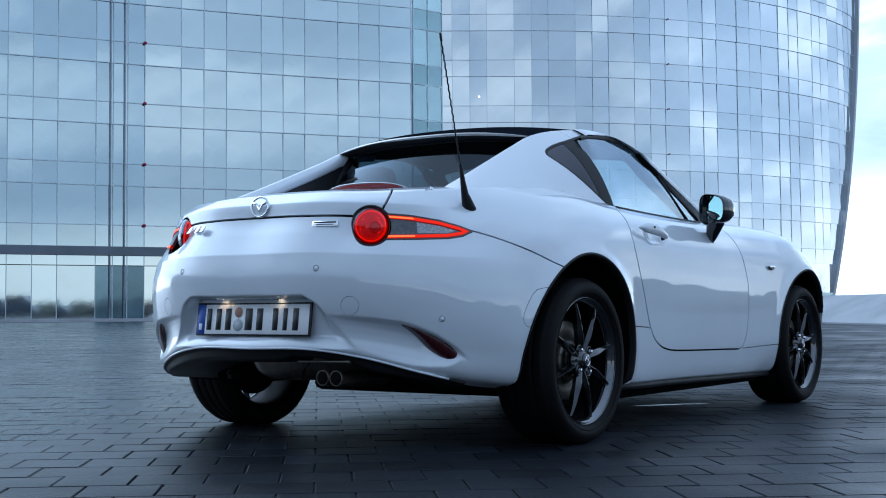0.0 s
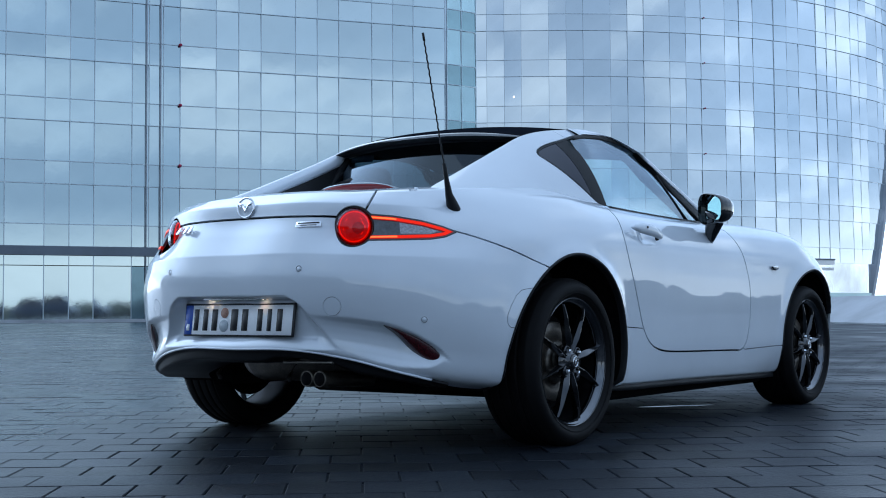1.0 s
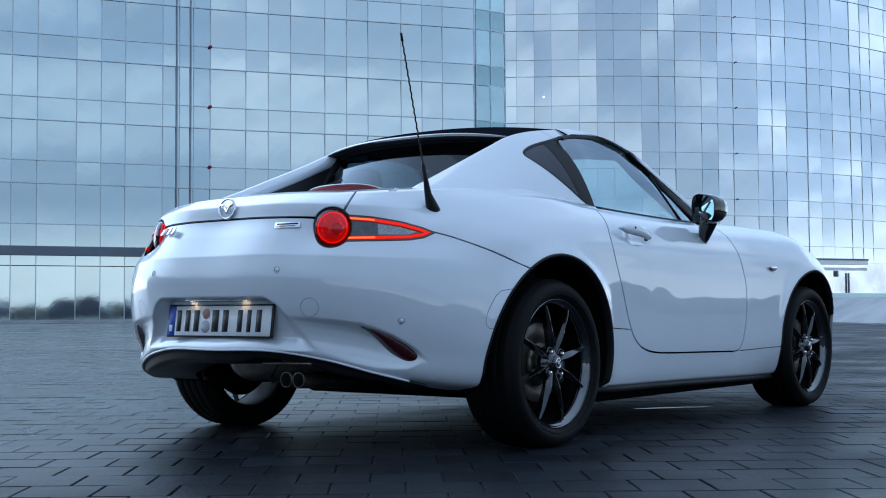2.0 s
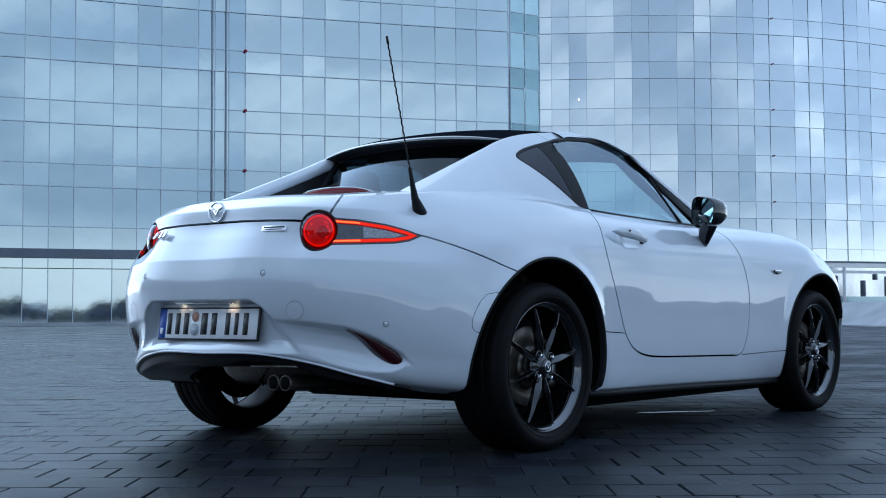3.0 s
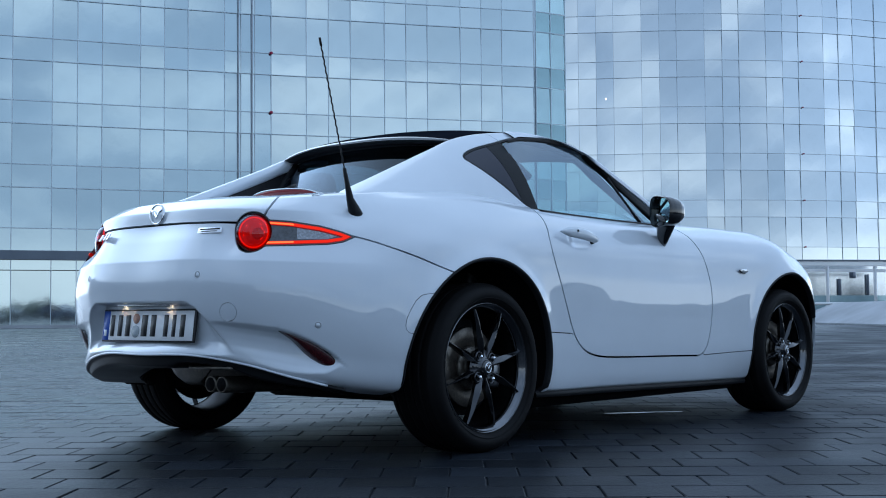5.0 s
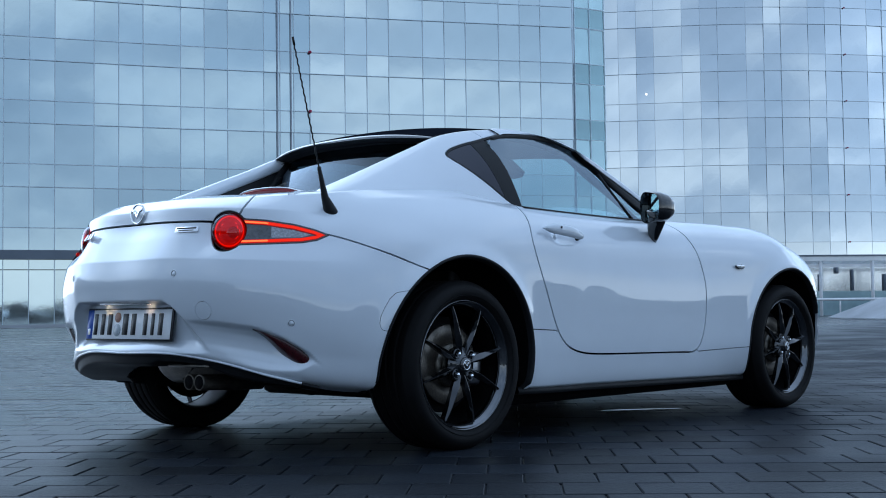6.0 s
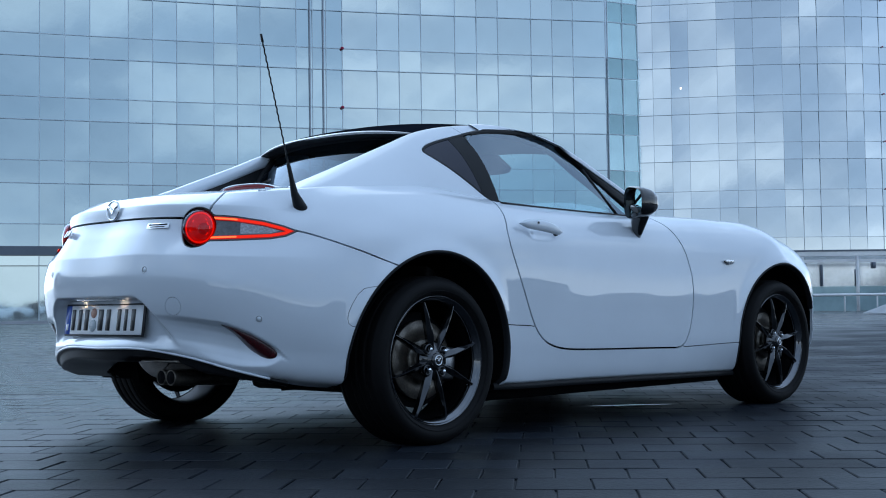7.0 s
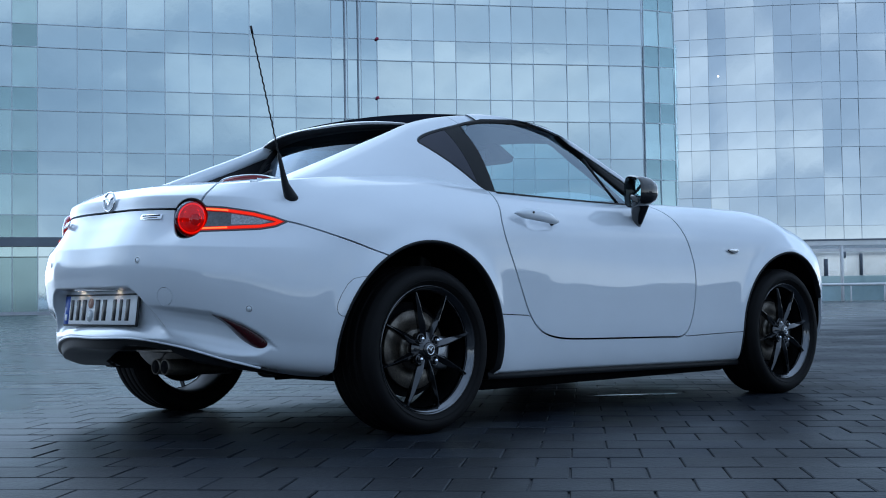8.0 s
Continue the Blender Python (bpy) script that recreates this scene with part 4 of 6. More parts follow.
for yy in (0.30, -0.05):
    part("exhaust_hanger", tube([(-0.55, yy, 0.30), (-0.60, yy, 0.245), (-0.56, yy + 0.03, 0.23)], 0.008), DARK_STEEL, car)

# boot badge (plain ring and wings), model bar and tech plate
bm_p, bm_n = Vector((-0.7590, 0.0, 0.826)), Vector((-1, 0, 0.10)).normalized()


def badge_ring(w, h, r, m):
    bm = bmesh.new()
    rings = []
    for i in range(40):
        t = 2 * math.pi * i / 40
        c = Vector((w * math.cos(t), 0, h * math.sin(t)))
        o = Vector((math.cos(t), 0, math.sin(t)))
        rings.append([bm.verts.new(c + o * (r * math.cos(a)) + Vector((0, r * math.sin(a), 0))) for a in lin(0, 2 * math.pi, 9)[:-1]])
    for i in range(40):
        a, b = rings[i], rings[(i + 1) % 40]
        for k in range(8):
            bm.faces.new((a[k], a[(k + 1) % 8], b[(k + 1) % 8], b[k]))
    bmesh.ops.recalc_face_normals(bm, faces=bm.faces)
    bmesh.ops.transform(bm, matrix=m, verts=bm.verts)
    return bm


def wings(w, h, d, m):
    pts = [(-.86, .55), (-.30, .38), (0, -.18), (.30, .38), (.86, .55), (.62, .22), (.34, .12), (0, -.52), (-.34, .12), (-.62, .22)]
    bm = prism([(x * w, z * h) for x, z in pts], d)
    bmesh.ops.transform(bm, matrix=m, verts=bm.verts)
    return bm


BF = facing(bm_p, bm_n)
emblem = part("boot_badge", badge_ring(0.0385, 0.034, 0.0040, BF), CHROME, boot_lid, "chrome oval ring badge")
part("badge_wing", wings(0.043, 0.036, 0.005, BF), CHROME, emblem)
p, n = on_skin(65, .756, 0.006)
bars = facing(Vector((p.x, -p.y, p.z)), Vector((n.x, -n.y, n.z)))
for k, (xx, ww) in enumerate(((-0.066, .040), (-0.020, .036), (0.014, .014), (0.046, .034))):
    part("model_bar", rounded_box(ww, 0.005, 0.026 if k != 2 else 0.006, 0.0018, 1, bars @ Matrix.Translation((xx, 0.002, 0)) @ Matrix.Shear("XZ", 4, (0.0, 0.0))), CHROME, rear_bumper, "chrome model bar")
p, n = on_skin(66, .757, 0.0025)
tech = part("tech_badge", rounded_box(0.092, 0.004, 0.020, 0.002, 1, facing(p, n) @ Matrix.Translation((0, 0.001, 0))), CHROME, rear_bumper, "small silver name badge")
part("badge_stripe", rounded_box(0.078, 0.002, 0.005, 0.0008, 1, facing(p, n) @ Matrix.Translation((0.0, 0.0035, 0.003))), BLACK_TRIM, tech)
part("badge_stripe", rounded_box(0.060, 0.002, 0.003, 0.0006, 1, facing(p, n) @ Matrix.Translation((0.0, 0.0035, -0.0055))), BLACK_TRIM, tech)

# high brake lamp on the deck
deck_keys = raw[:, v_grid > 8.2]
top_pts = deck_keys.reshape(-1, 3)


def deck_z(x, y):
    """Height of the rear deck at a place in plan."""
    d = (top_pts[:, 0] - x) ** 2 + (top_pts[:, 1] + abs(y)) ** 2
    k = np.argsort(d)[:6]
    w = 1 / (d[k] + 2e-4)
    return float((top_pts[k, 2] * w).sum() / w.sum())


BRAKE_X, BRAKE_Z = -0.215, deck_z(-0.215, 0.0) + 0.003


def brake_section(u, keys, v):
    y = 0.195 * u
    h = 0.018 * (1 - abs(u) ** 5) + 0.001
    i = min(int(v), len(keys) - 2)
    w = v - i
    dx = keys[i][0] * (1 - w) + keys[i + 1][0] * w
    dz = keys[i][1] * (1 - w) + keys[i + 1][1] * w
    return (BRAKE_X + 0.035 * u * u + dx, y, BRAKE_Z - 0.010 * u * u + dz * h)


cap_keys = [(0.0, 0.76), (-0.003, 0.84), (-0.001, 0.95), (0.006, 1.0), (0.03, 0.95), (0.06, 0.6), (0.09, -0.4)]
lens_keys = [(0.006, -0.3), (0.002, 0.0), (0.0, 0.35), (0.0005, 0.78), (0.005, 0.82)]
hb = part("high_brake_lamp", sheet(lambda u, v: brake_section(u, cap_keys, v), lin(-1, 1, 41), lin(0, 6, 25)), PAINT, car, "white deck ridge with red brake lens")
part("brake_lens", sheet(lambda u, v: brake_section(u * 0.97, lens_keys, v), lin(-1, 1, 41), lin(0, 4, 13)), BRAKE_RED, hb, "dark red lens strip")

# whip aerial with moulded foot
A0, A1 = Vector((-0.448, -0.645, 0.800)), Vector((-0.593, -0.638, 1.376))
ad = (A1 - A0)
foot_pts = [A0 + Vector((0.018, 0, 0.0)), A0 + Vector((0.004, 0, 0.020)) , A0 + ad * 0.10, A0 + ad * 0.18, A0 + ad * 0.27, A0 + ad * 0.275]
aerial = part("aerial", tube(foot_pts, 0.01, 14, [0.023, 0.021, 0.0125, 0.0085, 0.0065, 0.004]), BLACK_TRIM, car, "black whip aerial on tapered foot")
# the rod carries a wire wound round it in a long spiral
wound = [A0 + ad * f + Vector((math.cos(150 * f), math.sin(150 * f), 0)) * 0.0009 for f in lin(0.26, 0.985, 150)]
part("aerial_rod", tube(wound, 0.0027, 7), BLACK_TRIM, aerial)
part("aerial_tip", tube([A0 + ad * 0.955, A0 + ad], 0.0042, 8), BLACK_TRIM, aerial)

# ---- side details: handles, markers, mirrors, sill strip ----


def handle():
    bm = bmesh.new()
    rows = []
    for i in range(25):
        t = i / 24
        x = 0.448 + 0.236 * t
        z = 0.782 - 0.026 * t + 0.006 * math.sin(math.pi * t)
        y = -0.845 - 0.020 * math.sin(math.pi * t) ** 0.7
        hw = (0.014 + 0.006 * math.sin(math.pi * (1 - t))) * (1 - (2 * t - 1) ** 8) + 0.002
        hd = 0.009
        rows.append([bm.verts.new((x, y + hd * math.sin(a), z + hw * math.cos(a))) for a in lin(0, 2 * math.pi, 13)[:-1]])
    for a, b in zip(rows, rows[1:]):
        for k in range(12):
            bm.faces.new((a[k], a[(k + 1) % 12], b[(k + 1) % 12], b[k]))
    bm.faces.new(rows[0]); bm.faces.new(rows[-1])
    bmesh.ops.recalc_face_normals(bm, faces=bm.faces)
    return bm


h = part("door_handle", handle(), PAINT, door_right, "white pull handle with a dark button")
mirrored(h, door_left)
part("handle_button", revolve([(0, 0.002), (0.0045, 0.0015), (0.005, -0.002), (0, -0.002)], 16, "y", pose(0.520, -0.8725, 0.786, 0, 0, 180)), BLACK_GLOSS, h, "small black sensor button")
part("key_cap", revolve([(0, 0.004), (0.010, 0.003), (0.012, -0.006), (0, -0.006)], 18, "y", pose(0.655, -0.845, 0.752, 0, 0, 180)), BLACK_TRIM, door_right, "dark key cover")


def marker(size=1.0, sink=0.0):
    bm = bmesh.new()
    rows = []
    for i in range(13):
        t = i / 12
        w = 0.0150 * size * (math.sin(math.pi * (0.06 + 0.88 * t)) ** 0.7) * (1.0 if t > 0.5 else 0.75 + 0.5 * t)
        rows.append([bm.verts.new((1.897 + 0.074 * size * (t - 0.5), -0.8345 + sink - 0.0025 * (1 - q * q) * math.sin(math.pi * t), 0.667 + w * (q if q < 0 else 0.45 * q))) for q in (-1, -.5, 0, .5, 1)])
    for a, b in zip(rows, rows[1:]):
        for k in range(4):
            bm.faces.new((a[k], b[k], b[k + 1], a[k + 1]))
    bmesh.ops.recalc_face_normals(bm, faces=bm.faces)
    bmesh.ops.solidify(bm, geom=bm.faces[:], thickness=0.006)
    return bm


lens = part("side_marker", marker(), MARKER, car, "small clear side indicator")
seat_ring = part("marker_seat", marker(1.05, 0.0012), BLACK_TRIM, lens, "dark seat of the indicator")
mirrored(seat_ring, mirrored(lens))


def mirror_shell(u, v):
    # u round the housing's rim, v from the glass rim forward to its closed nose
    t = 2 * math.pi * u
    prof = [(0.0, 0.93), (0.006, 0.985), (0.03, 1.0), (0.06, 0.92), (0.088, 0.70), (0.104, 0.40), (0.110, 0.0)]
    i = min(int(v), 5)
    w = v - i
    dx = prof[i][0] * (1 - w) + prof[i + 1][0] * w
    k = prof[i][1] * (1 - w) + prof[i + 1][1] * w
    c, s = math.cos(t), math.sin(t)
    r = (abs(c) ** 3.2 + abs(s) ** 3.2) ** (-1 / 3.2)
    yy, zz = 0.078 * r * c * k, 0.067 * r * s * k
    zz *= 1.0 - 0.22 * (yy / 0.082) * (1 if zz > 0 else 0.5)
    q = Matrix.Rotation(radians(-24), 3, "Z") @ Vector((dx - 0.055, -yy, 0))
    return (1.222 + q.x, -0.852 + q.y, 0.898 + zz)


mir = part("door_mirror", sheet(mirror_shell, lin(0, 1, 41), lin(0, 6, 19)), BLACK_GLOSS, car, "gloss black door mirror on a tapered foot")
MIRROR_C = (sum(mirror_shell(k / 20, 0)[0] for k in range(20)) / 20, sum(mirror_shell(k / 20, 0)[1] for k in range(20)) / 20, 0.900)
inset = part("mirror_glass", sheet(lambda u, v: tuple(np.array(MIRROR_C) * (1 - v) + np.array(mirror_shell(u, 0.0)) * v + np.array((0.019 + 0.16 * v * (mirror_shell(u, 0.0)[1] - MIRROR_C[1]), 0, 0))), lin(0, 1, 41), lin(0, 0.93, 4)), MIRROR, mir, "mirror glass")
ft = part("mirror_foot", tube([(1.206, -0.845, 0.880), (1.216, -0.832, 0.846), (1.228, -0.817, 0.812), (1.240, -0.802, 0.780), (1.250, -0.790, 0.752)], 0.02, 20, [0.046, 0.040, 0.032, 0.023, 0.013]), BLACK_GLOSS, mir)
ml = mirrored(mir)
for o in (inset, ft):
    mirrored(o, ml)


def under_strip(u, v):
    x = 0.32 + 1.70 * u
    rho, z = SKIN_AT(np.array([side(x)])).reshape(11, 2)[0]
    ks = [(0.030, 0.010), (0.034, -0.004), (0.030, -0.014), (-0.03, -0.018)]
    i = min(int(v), 2)
    w = v - i
    return (x, -(rho + ks[i][0] * (1 - w) + ks[i + 1][0] * w), z + ks[i][1] * (1 - w) + ks[i + 1][1] * w)


mirrored(part("sill_strip", sheet(under_strip, lin(0, 1, 30), lin(0, 3, 10)), BLACK_TRIM, car, "black strip along the sill"))

# wheel arch liners with flexible lips
side_pick = (BODY.A[:, 1] < 6.5) & (BODY.A[:, 0] > rear(60))
side_pts = BODY.V[side_pick]


def skin_y(x, z):
    """The skin's y at a place in side view."""
    d = (side_pts[:, 0] - x) ** 2 + (side_pts[:, 2] - z) ** 2
    k = np.argsort(d)[:10]
    w = 1 / (d[k] + 3e-5)
    return float((side_pts[k, 1] * w).sum() / w.sum())


for cx, cz in ((-0.012, 0.295), (2.325, 0.298)):
    def liner(u, v):
        a = radians((-14 + 208 * u) if cx < 1 else (34 + 160 * u))
        r = 0.3795 if cx < 1 else 0.3725
        y0 = skin_y(cx + 0.37 * math.cos(a), cz + 0.37 * math.sin(a)) + 0.006
        y = y0 + (-0.45 - y0) * v
        return (cx + r * math.cos(a), y, cz + r * math.sin(a))
    mirrored(part("wheel_arch_liner", sheet(liner, lin(0, 1, 45), lin(0, 1, 8)), LINER, car, "black wheel arch liner"))
    wall = prism([(cx + 0.374 * math.cos(a), cz + 0.374 * math.sin(a)) for a in lin(radians(-16), radians(196), 40)], 0.01)
    bmesh.ops.translate(wall, vec=(0, -0.46, 0), verts=wall.verts)
    mirrored(part("arch_inner_wall", wall, LINER, car))

    def lip(u, v):
        a = radians((-17 + 211 * u) if cx < 1 else (24 + 172 * u))
        g = 0.007 if cx < 1 else 0.0
        ks = [(0.3685 + g, 0.001), (0.366 + g, 0.004), (0.358 + g, 0.002), (0.353 + g, -0.018)]
        i = min(int(v), 2)
        w = v - i
        r = ks[i][0] * (1 - w) + ks[i + 1][0] * w
        o = ks[i][1] * (1 - w) + ks[i + 1][1] * w
        bx, bz = cx + (0.367 + g) * math.cos(a), cz + (0.367 + g) * math.sin(a)
        return (cx + r * math.cos(a), skin_y(bx, bz) - o, cz + r * math.sin(a))
    mirrored(part("arch_lip", sheet(lip, lin(0, 1, 61), lin(0, 3, 7)), BLACK_TRIM, car, "black wheel arch edge"))
# ---- hard top: buttresses, roof, glass ----
LOWER = curve_through([(-.52, .585, .845), (-.40, .600, .868), (-.30, .616, .880), (-.10, .634, .896), (.10, .650, .908), (.20, .668, .902), (.30, .696, .876), (.38, .718, .862), (.50, .732, .852), (.60, .726, .850)])
UPPER = curve_through([(-.52, .535, .850), (-.40, .522, .893), (-.28, .508, .936), (-.06, .488, 1.020), (.12, .475, 1.090), (.26, .474, 1.145), (.34, .484, 1.166), (.42, .500, 1.180), (.53, .520, 1.192), (.60, .530, 1.196)])


def buttress_grid(xs, ts):
    lo, up = LOWER(xs), UPPER(xs)
    P = np.zeros((len(xs), len(ts), 3))
    for j, t in enumerate(ts):
        if t <= 1:
            cy = up[:, 0] + 0.70 * (lo[:, 0] - up[:, 0])
            cz = lo[:, 1] + 0.76 * (up[:, 1] - lo[:, 1])
            y = (1 - t) ** 2 * lo[:, 0] + 2 * t * (1 - t) * cy + t * t * up[:, 0]
            z = (1 - t) ** 2 * lo[:, 1] + 2 * t * (1 - t) * cz + t * t * up[:, 1]
        else:
            a = (t - 1) * radians(150)
            r = 0.030
            k = smoothstep(-.52, -.42, xs)
            y = up[:, 0] - r * math.sin(a) * (0.4 + 0.6 * k)
            z = up[:, 1] - r * (1 - math.cos(a)) * k
        # the tail of the buttress sinks into the deck
        for i in np.nonzero(xs < -.34)[0]:
            k = float(smoothstep(-.50, -.34, xs[i]))
            z[i] = z[i] * k + (deck_z(xs[i], y[i]) - 0.014) * (1 - k)
        P[:, j] = np.stack([xs, -y, z], -1)
    return P


bx = np.linspace(-.52, .53, 126)
bt = np.concatenate([np.linspace(0, 1, 60)[:-1], np.linspace(1, 2, 12)])
bg_ = buttress_grid(bx, bt)
BUTTRESS = skin_from(bg_, np.stack(np.meshgrid(bx, bt, indexing="ij"), -1))
QUARTER = chaikin([(.200, 1.058), (.225, 1.082), (.30, 1.110), (.40, 1.136), (.50, 1.164), (.58, 1.178), (.60, .85), (.452, .868), (.425, .873), (.39, .890), (.30, .975), (.215, 1.042)], 2)


def quarter_f(k): return np.where(k.A[:, 1] < 1.0, outline_distance(X(k), Z(k), QUARTER), 1.0)


bay, shell = BUTTRESS.two(quarter_f, 0.001)
cap_f = X(shell) - 0.424 - (Z(shell) - 1.18) * -0.35
pillar_cap, buttress = shell.cut(-cap_f + 0.0016), shell.cut(cap_f + 0.0016)
edge_in = bay.cut(outline_distance(X(bay), Z(bay), QUARTER) + 0.007)
trim_ring = bay.cut(-(outline_distance(X(bay), Z(bay), QUARTER) + 0.007))
pill = lambda k: (0.348 + (1.13 - Z(k)) * 0.185) - X(k)
post, qglass = edge_in.cut(pill(edge_in) + 0.0004), edge_in.cut(-pill(edge_in) + 0.0004)
post = post.cut(X(post) - (0.432 + (1.13 - Z(post)) * 0.13))
for sd in ("right", "left"):
    b = part("roof_buttress", buttress.mesh("roof_buttress", sd, 0.02), PAINT, car, "white flying buttress of the hard top")
    part("buttress_cap", pillar_cap.mesh("buttress_cap", sd, 0.02), PAINT, b)
    part("quarter_glass", qglass.mesh("quarter_glass", sd, 0.006, lift=-0.002), DARK_GLASS, b, "dark quarter glass")
    part("pillar_trim", post.mesh("pillar_trim", sd, 0.004, lift=-0.001), BLACK_TRIM, b, "black pillar trim")
    part("quarter_seal", trim_ring.mesh("quarter_seal", sd, 0.006), BLACK_TRIM, b)


def buttress_inner(u, v):
    x = -.36 + .74 * u
    uy, uz = UPPER(np.array([x]))[0]
    zt, zb = uz - 0.048, 0.925
    return (x, -(uy - 0.016 - 0.03 * v), zt + (min(zb, zt - 0.004) - zt) * v)


mirrored(part("buttress_lining", sheet(buttress_inner, lin(0, 1, 40), lin(0, 1, 8)), BLACK_TRIM, car, "black inner lining of the buttress"))

roof_z = curve_through([(.14, 1.162), (.20, 1.182), (.32, 1.210), (.50, 1.228), (.68, 1.228), (.85, 1.220), (1.0, 1.196), (1.10, 1.168)])


def roof_edge(y):
    return 0.248 - 0.078 * (1 - (abs(y) / 0.47) ** 2)


def roof(u, v):
    y = v * (0.468 + 0.05 * smoothstep(0.0, 0.5, u))
    x = roof_edge(y) + (1.05 - roof_edge(y)) * u
    z = float(roof_z(x)) - (0.034 + 0.018 * float(smoothstep(0.30, 0.0, u))) * abs(v) ** 2.4
    return (x, y, z)


roof_ob = part("roof_panel", sheet(roof, lin(0, 1, 40), lin(-1, 1, 41)), ROOF_BLACK, car, "satin black roof panel")


def fascia(u, v):
    # rounded rear edge of the roof, then the black band under it
    y = u * 0.468
    x0, y0, z0 = roof(0, u)
    ks = [(0.0, 0.0), (-0.008, -0.003), (-0.011, -0.009), (-0.006, -0.016), (0.006, -0.021), (0.020, -0.025), (0.032, -0.030), (0.058, -0.032)]
    k = 1 - 0.6 * abs(u) ** 6
    i = min(int(v), 6)
    w = v - i
    return (x0 + k * (ks[i][0] * (1 - w) + ks[i + 1][0] * w), y0, z0 + k * (ks[i][1] * (1 - w) + ks[i + 1][1] * w))


part("roof_rear_edge", sheet(fascia, lin(-1, 1, 41), lin(0, 2.5, 10)), ROOF_EDGE, roof_ob, "gloss black rear edge")
part("roof_rear_band", sheet(fascia, lin(-1, 1, 41), lin(2.5, 7, 16)), BLACK_TRIM, roof_ob, "matt black band over the rear window")


def rear_glass(u, v):
    y = u * (0.44 + 0.02 * v)
    top = roof(0, u * 0.94)
    x = (top[0] + 0.055) * (1 - v) + (0.125 + 0.03 * u * u) * v
    z = (top[2] - 0.028) * (1 - v) + 0.945 * v
    return (x, y, z)


part("rear_window", sheet(rear_glass, lin(-1, 1, 25), lin(0, 1, 8)), REAR_GLASS, car, "small upright rear window")
for sg in (-1, 1):
    part("rear_window_post", tube([rear_glass(sg, 0), rear_glass(sg, 0.5), rear_glass(sg, 1)], 0.016, 8), BLACK_TRIM, car)
part("rear_window_seal", tube([rear_glass(u, 1.0) for u in lin(-1, 1, 15)], 0.010, 8), BLACK_TRIM, car)

# roof rail over the door and down the windscreen pillar
RAIL = curve_through([(.50, .528, 1.192), (.60, .545, 1.196), (.72, .560, 1.191), (.85, .570, 1.175), (.97, .578, 1.148), (1.08, .588, 1.108), (1.20, .602, 1.053), (1.32, .620, .995), (1.44, .640, .935), (1.56, .660, .880)])
WIN_TOP = curve_through([(.418, .588, 1.131), (.50, .578, 1.152), (.62, .566, 1.166), (.75, .558, 1.172), (.88, .555, 1.168), (1.00, .556, 1.150)])


WIN_FRONT = curve_through([(1.00, .556, 1.150), (1.10, .585, 1.078), (1.20, .612, 1.008), (1.30, .640, .940), (1.40, .664, .880)])


def rail(u, v):
    # from the window's upper edge over the rail's ridge to the roof panel, then down the pillar
    x = .517 + (1.50 - .517) * u
    ry, rz = RAIL(np.array([x]))[0]
    w = smoothstep(.95, 1.06, x)
    wy, wz = WIN_TOP(np.array([min(x, 1.0)]))[0]
    lo = np.array((wy + 0.004, wz + 0.013)) * (1 - w) + np.array((ry + 0.015, rz - 0.017)) * w
    hi = np.array((0.515, float(roof_z(min(x, 1.05))) - 0.036)) * (1 - w) + np.array((ry - 0.030, rz - 0.004)) * w
    top = np.array((ry + 0.006 * w, rz + 0.002 + 0.004 * w))
    # the first stretch tucks under the buttress cap
    tuck = 0.003 * (1 - smoothstep(.528, .534, x))
    ctrl = 2 * top - 0.5 * (lo + hi)
    q = (1 - v) ** 2 * lo + 2 * v * (1 - v) * ctrl + v * v * hi
    return (x, -(q[0] - tuck), q[1] - tuck)


rr = part("roof_rail", sheet(rail, lin(0, 1, 60), lin(0, 1, 14)), PAINT, car, "white roof rail and windscreen pillar")
mirrored(rr)


def rail_seal(u, v):
    # thin above the glass, widening down the pillar
    x = .460 + (1.47 - .460) * u
    wy, wz = WIN_TOP(np.array([min(x, 1.0)]))[0]
    if x > 1.0:
        wy, wz = WIN_FRONT(np.array([min(x, 1.40)]))[0]
        wz -= max(0, x - 1.40) * 0.6
    ry, rz = RAIL(np.array([max(x, .505)]))[0]
    w1 = float(smoothstep(.95, 1.06, x))
    slim = 0.010 + 0.006 * float(smoothstep(.5, .8, x))
    ty, tz = (wy + 0.000) * (1 - w1) + (ry + 0.010) * w1, (wz + slim) * (1 - w1) + (rz - 0.017) * w1
    ks = [(ty - 0.012, tz + 0.002), (ty, tz), (ty * 0.7 + wy * 0.3 + 0.005, tz * 0.7 + wz * 0.3), (wy + 0.004, wz - 0.004), (wy - 0.012, wz - 0.008)]
    i = min(int(v), 3)
    w = v - i
    return (x, -(ks[i][0] * (1 - w) + ks[i + 1][0] * w), ks[i][1] * (1 - w) + ks[i + 1][1] * w)


mirrored(part("window_frame", sheet(rail_seal, lin(0, 1, 70), lin(0, 4, 13)), BLACK_TRIM, car, "black frame above the side window"))


def belt(x):
    rho, z = SKIN_AT(np.array([side(x)])).reshape(11, 2)[8]
    return rho, z


def side_glass(u, v):
    # u front to back, v up; leading edge leans with the pillar
    xb, xt = 0.468 + (1.375 - 0.468) * u, 0.425 + (1.005 - 0.425) * u
    yb, zb = belt(xb)
    yt, zt = WIN_TOP(np.array([min(xt, 1.0)]))[0]
    zt -= 0.0 if xt <= 1.0 else 0.02
    x = xb + (xt - xb) * v
    y = (yb - 0.006) * (1 - v) + yt * v + 0.030 * v * (1 - v)
    return (x, -y, (zb - 0.006) * (1 - v) + zt * v)


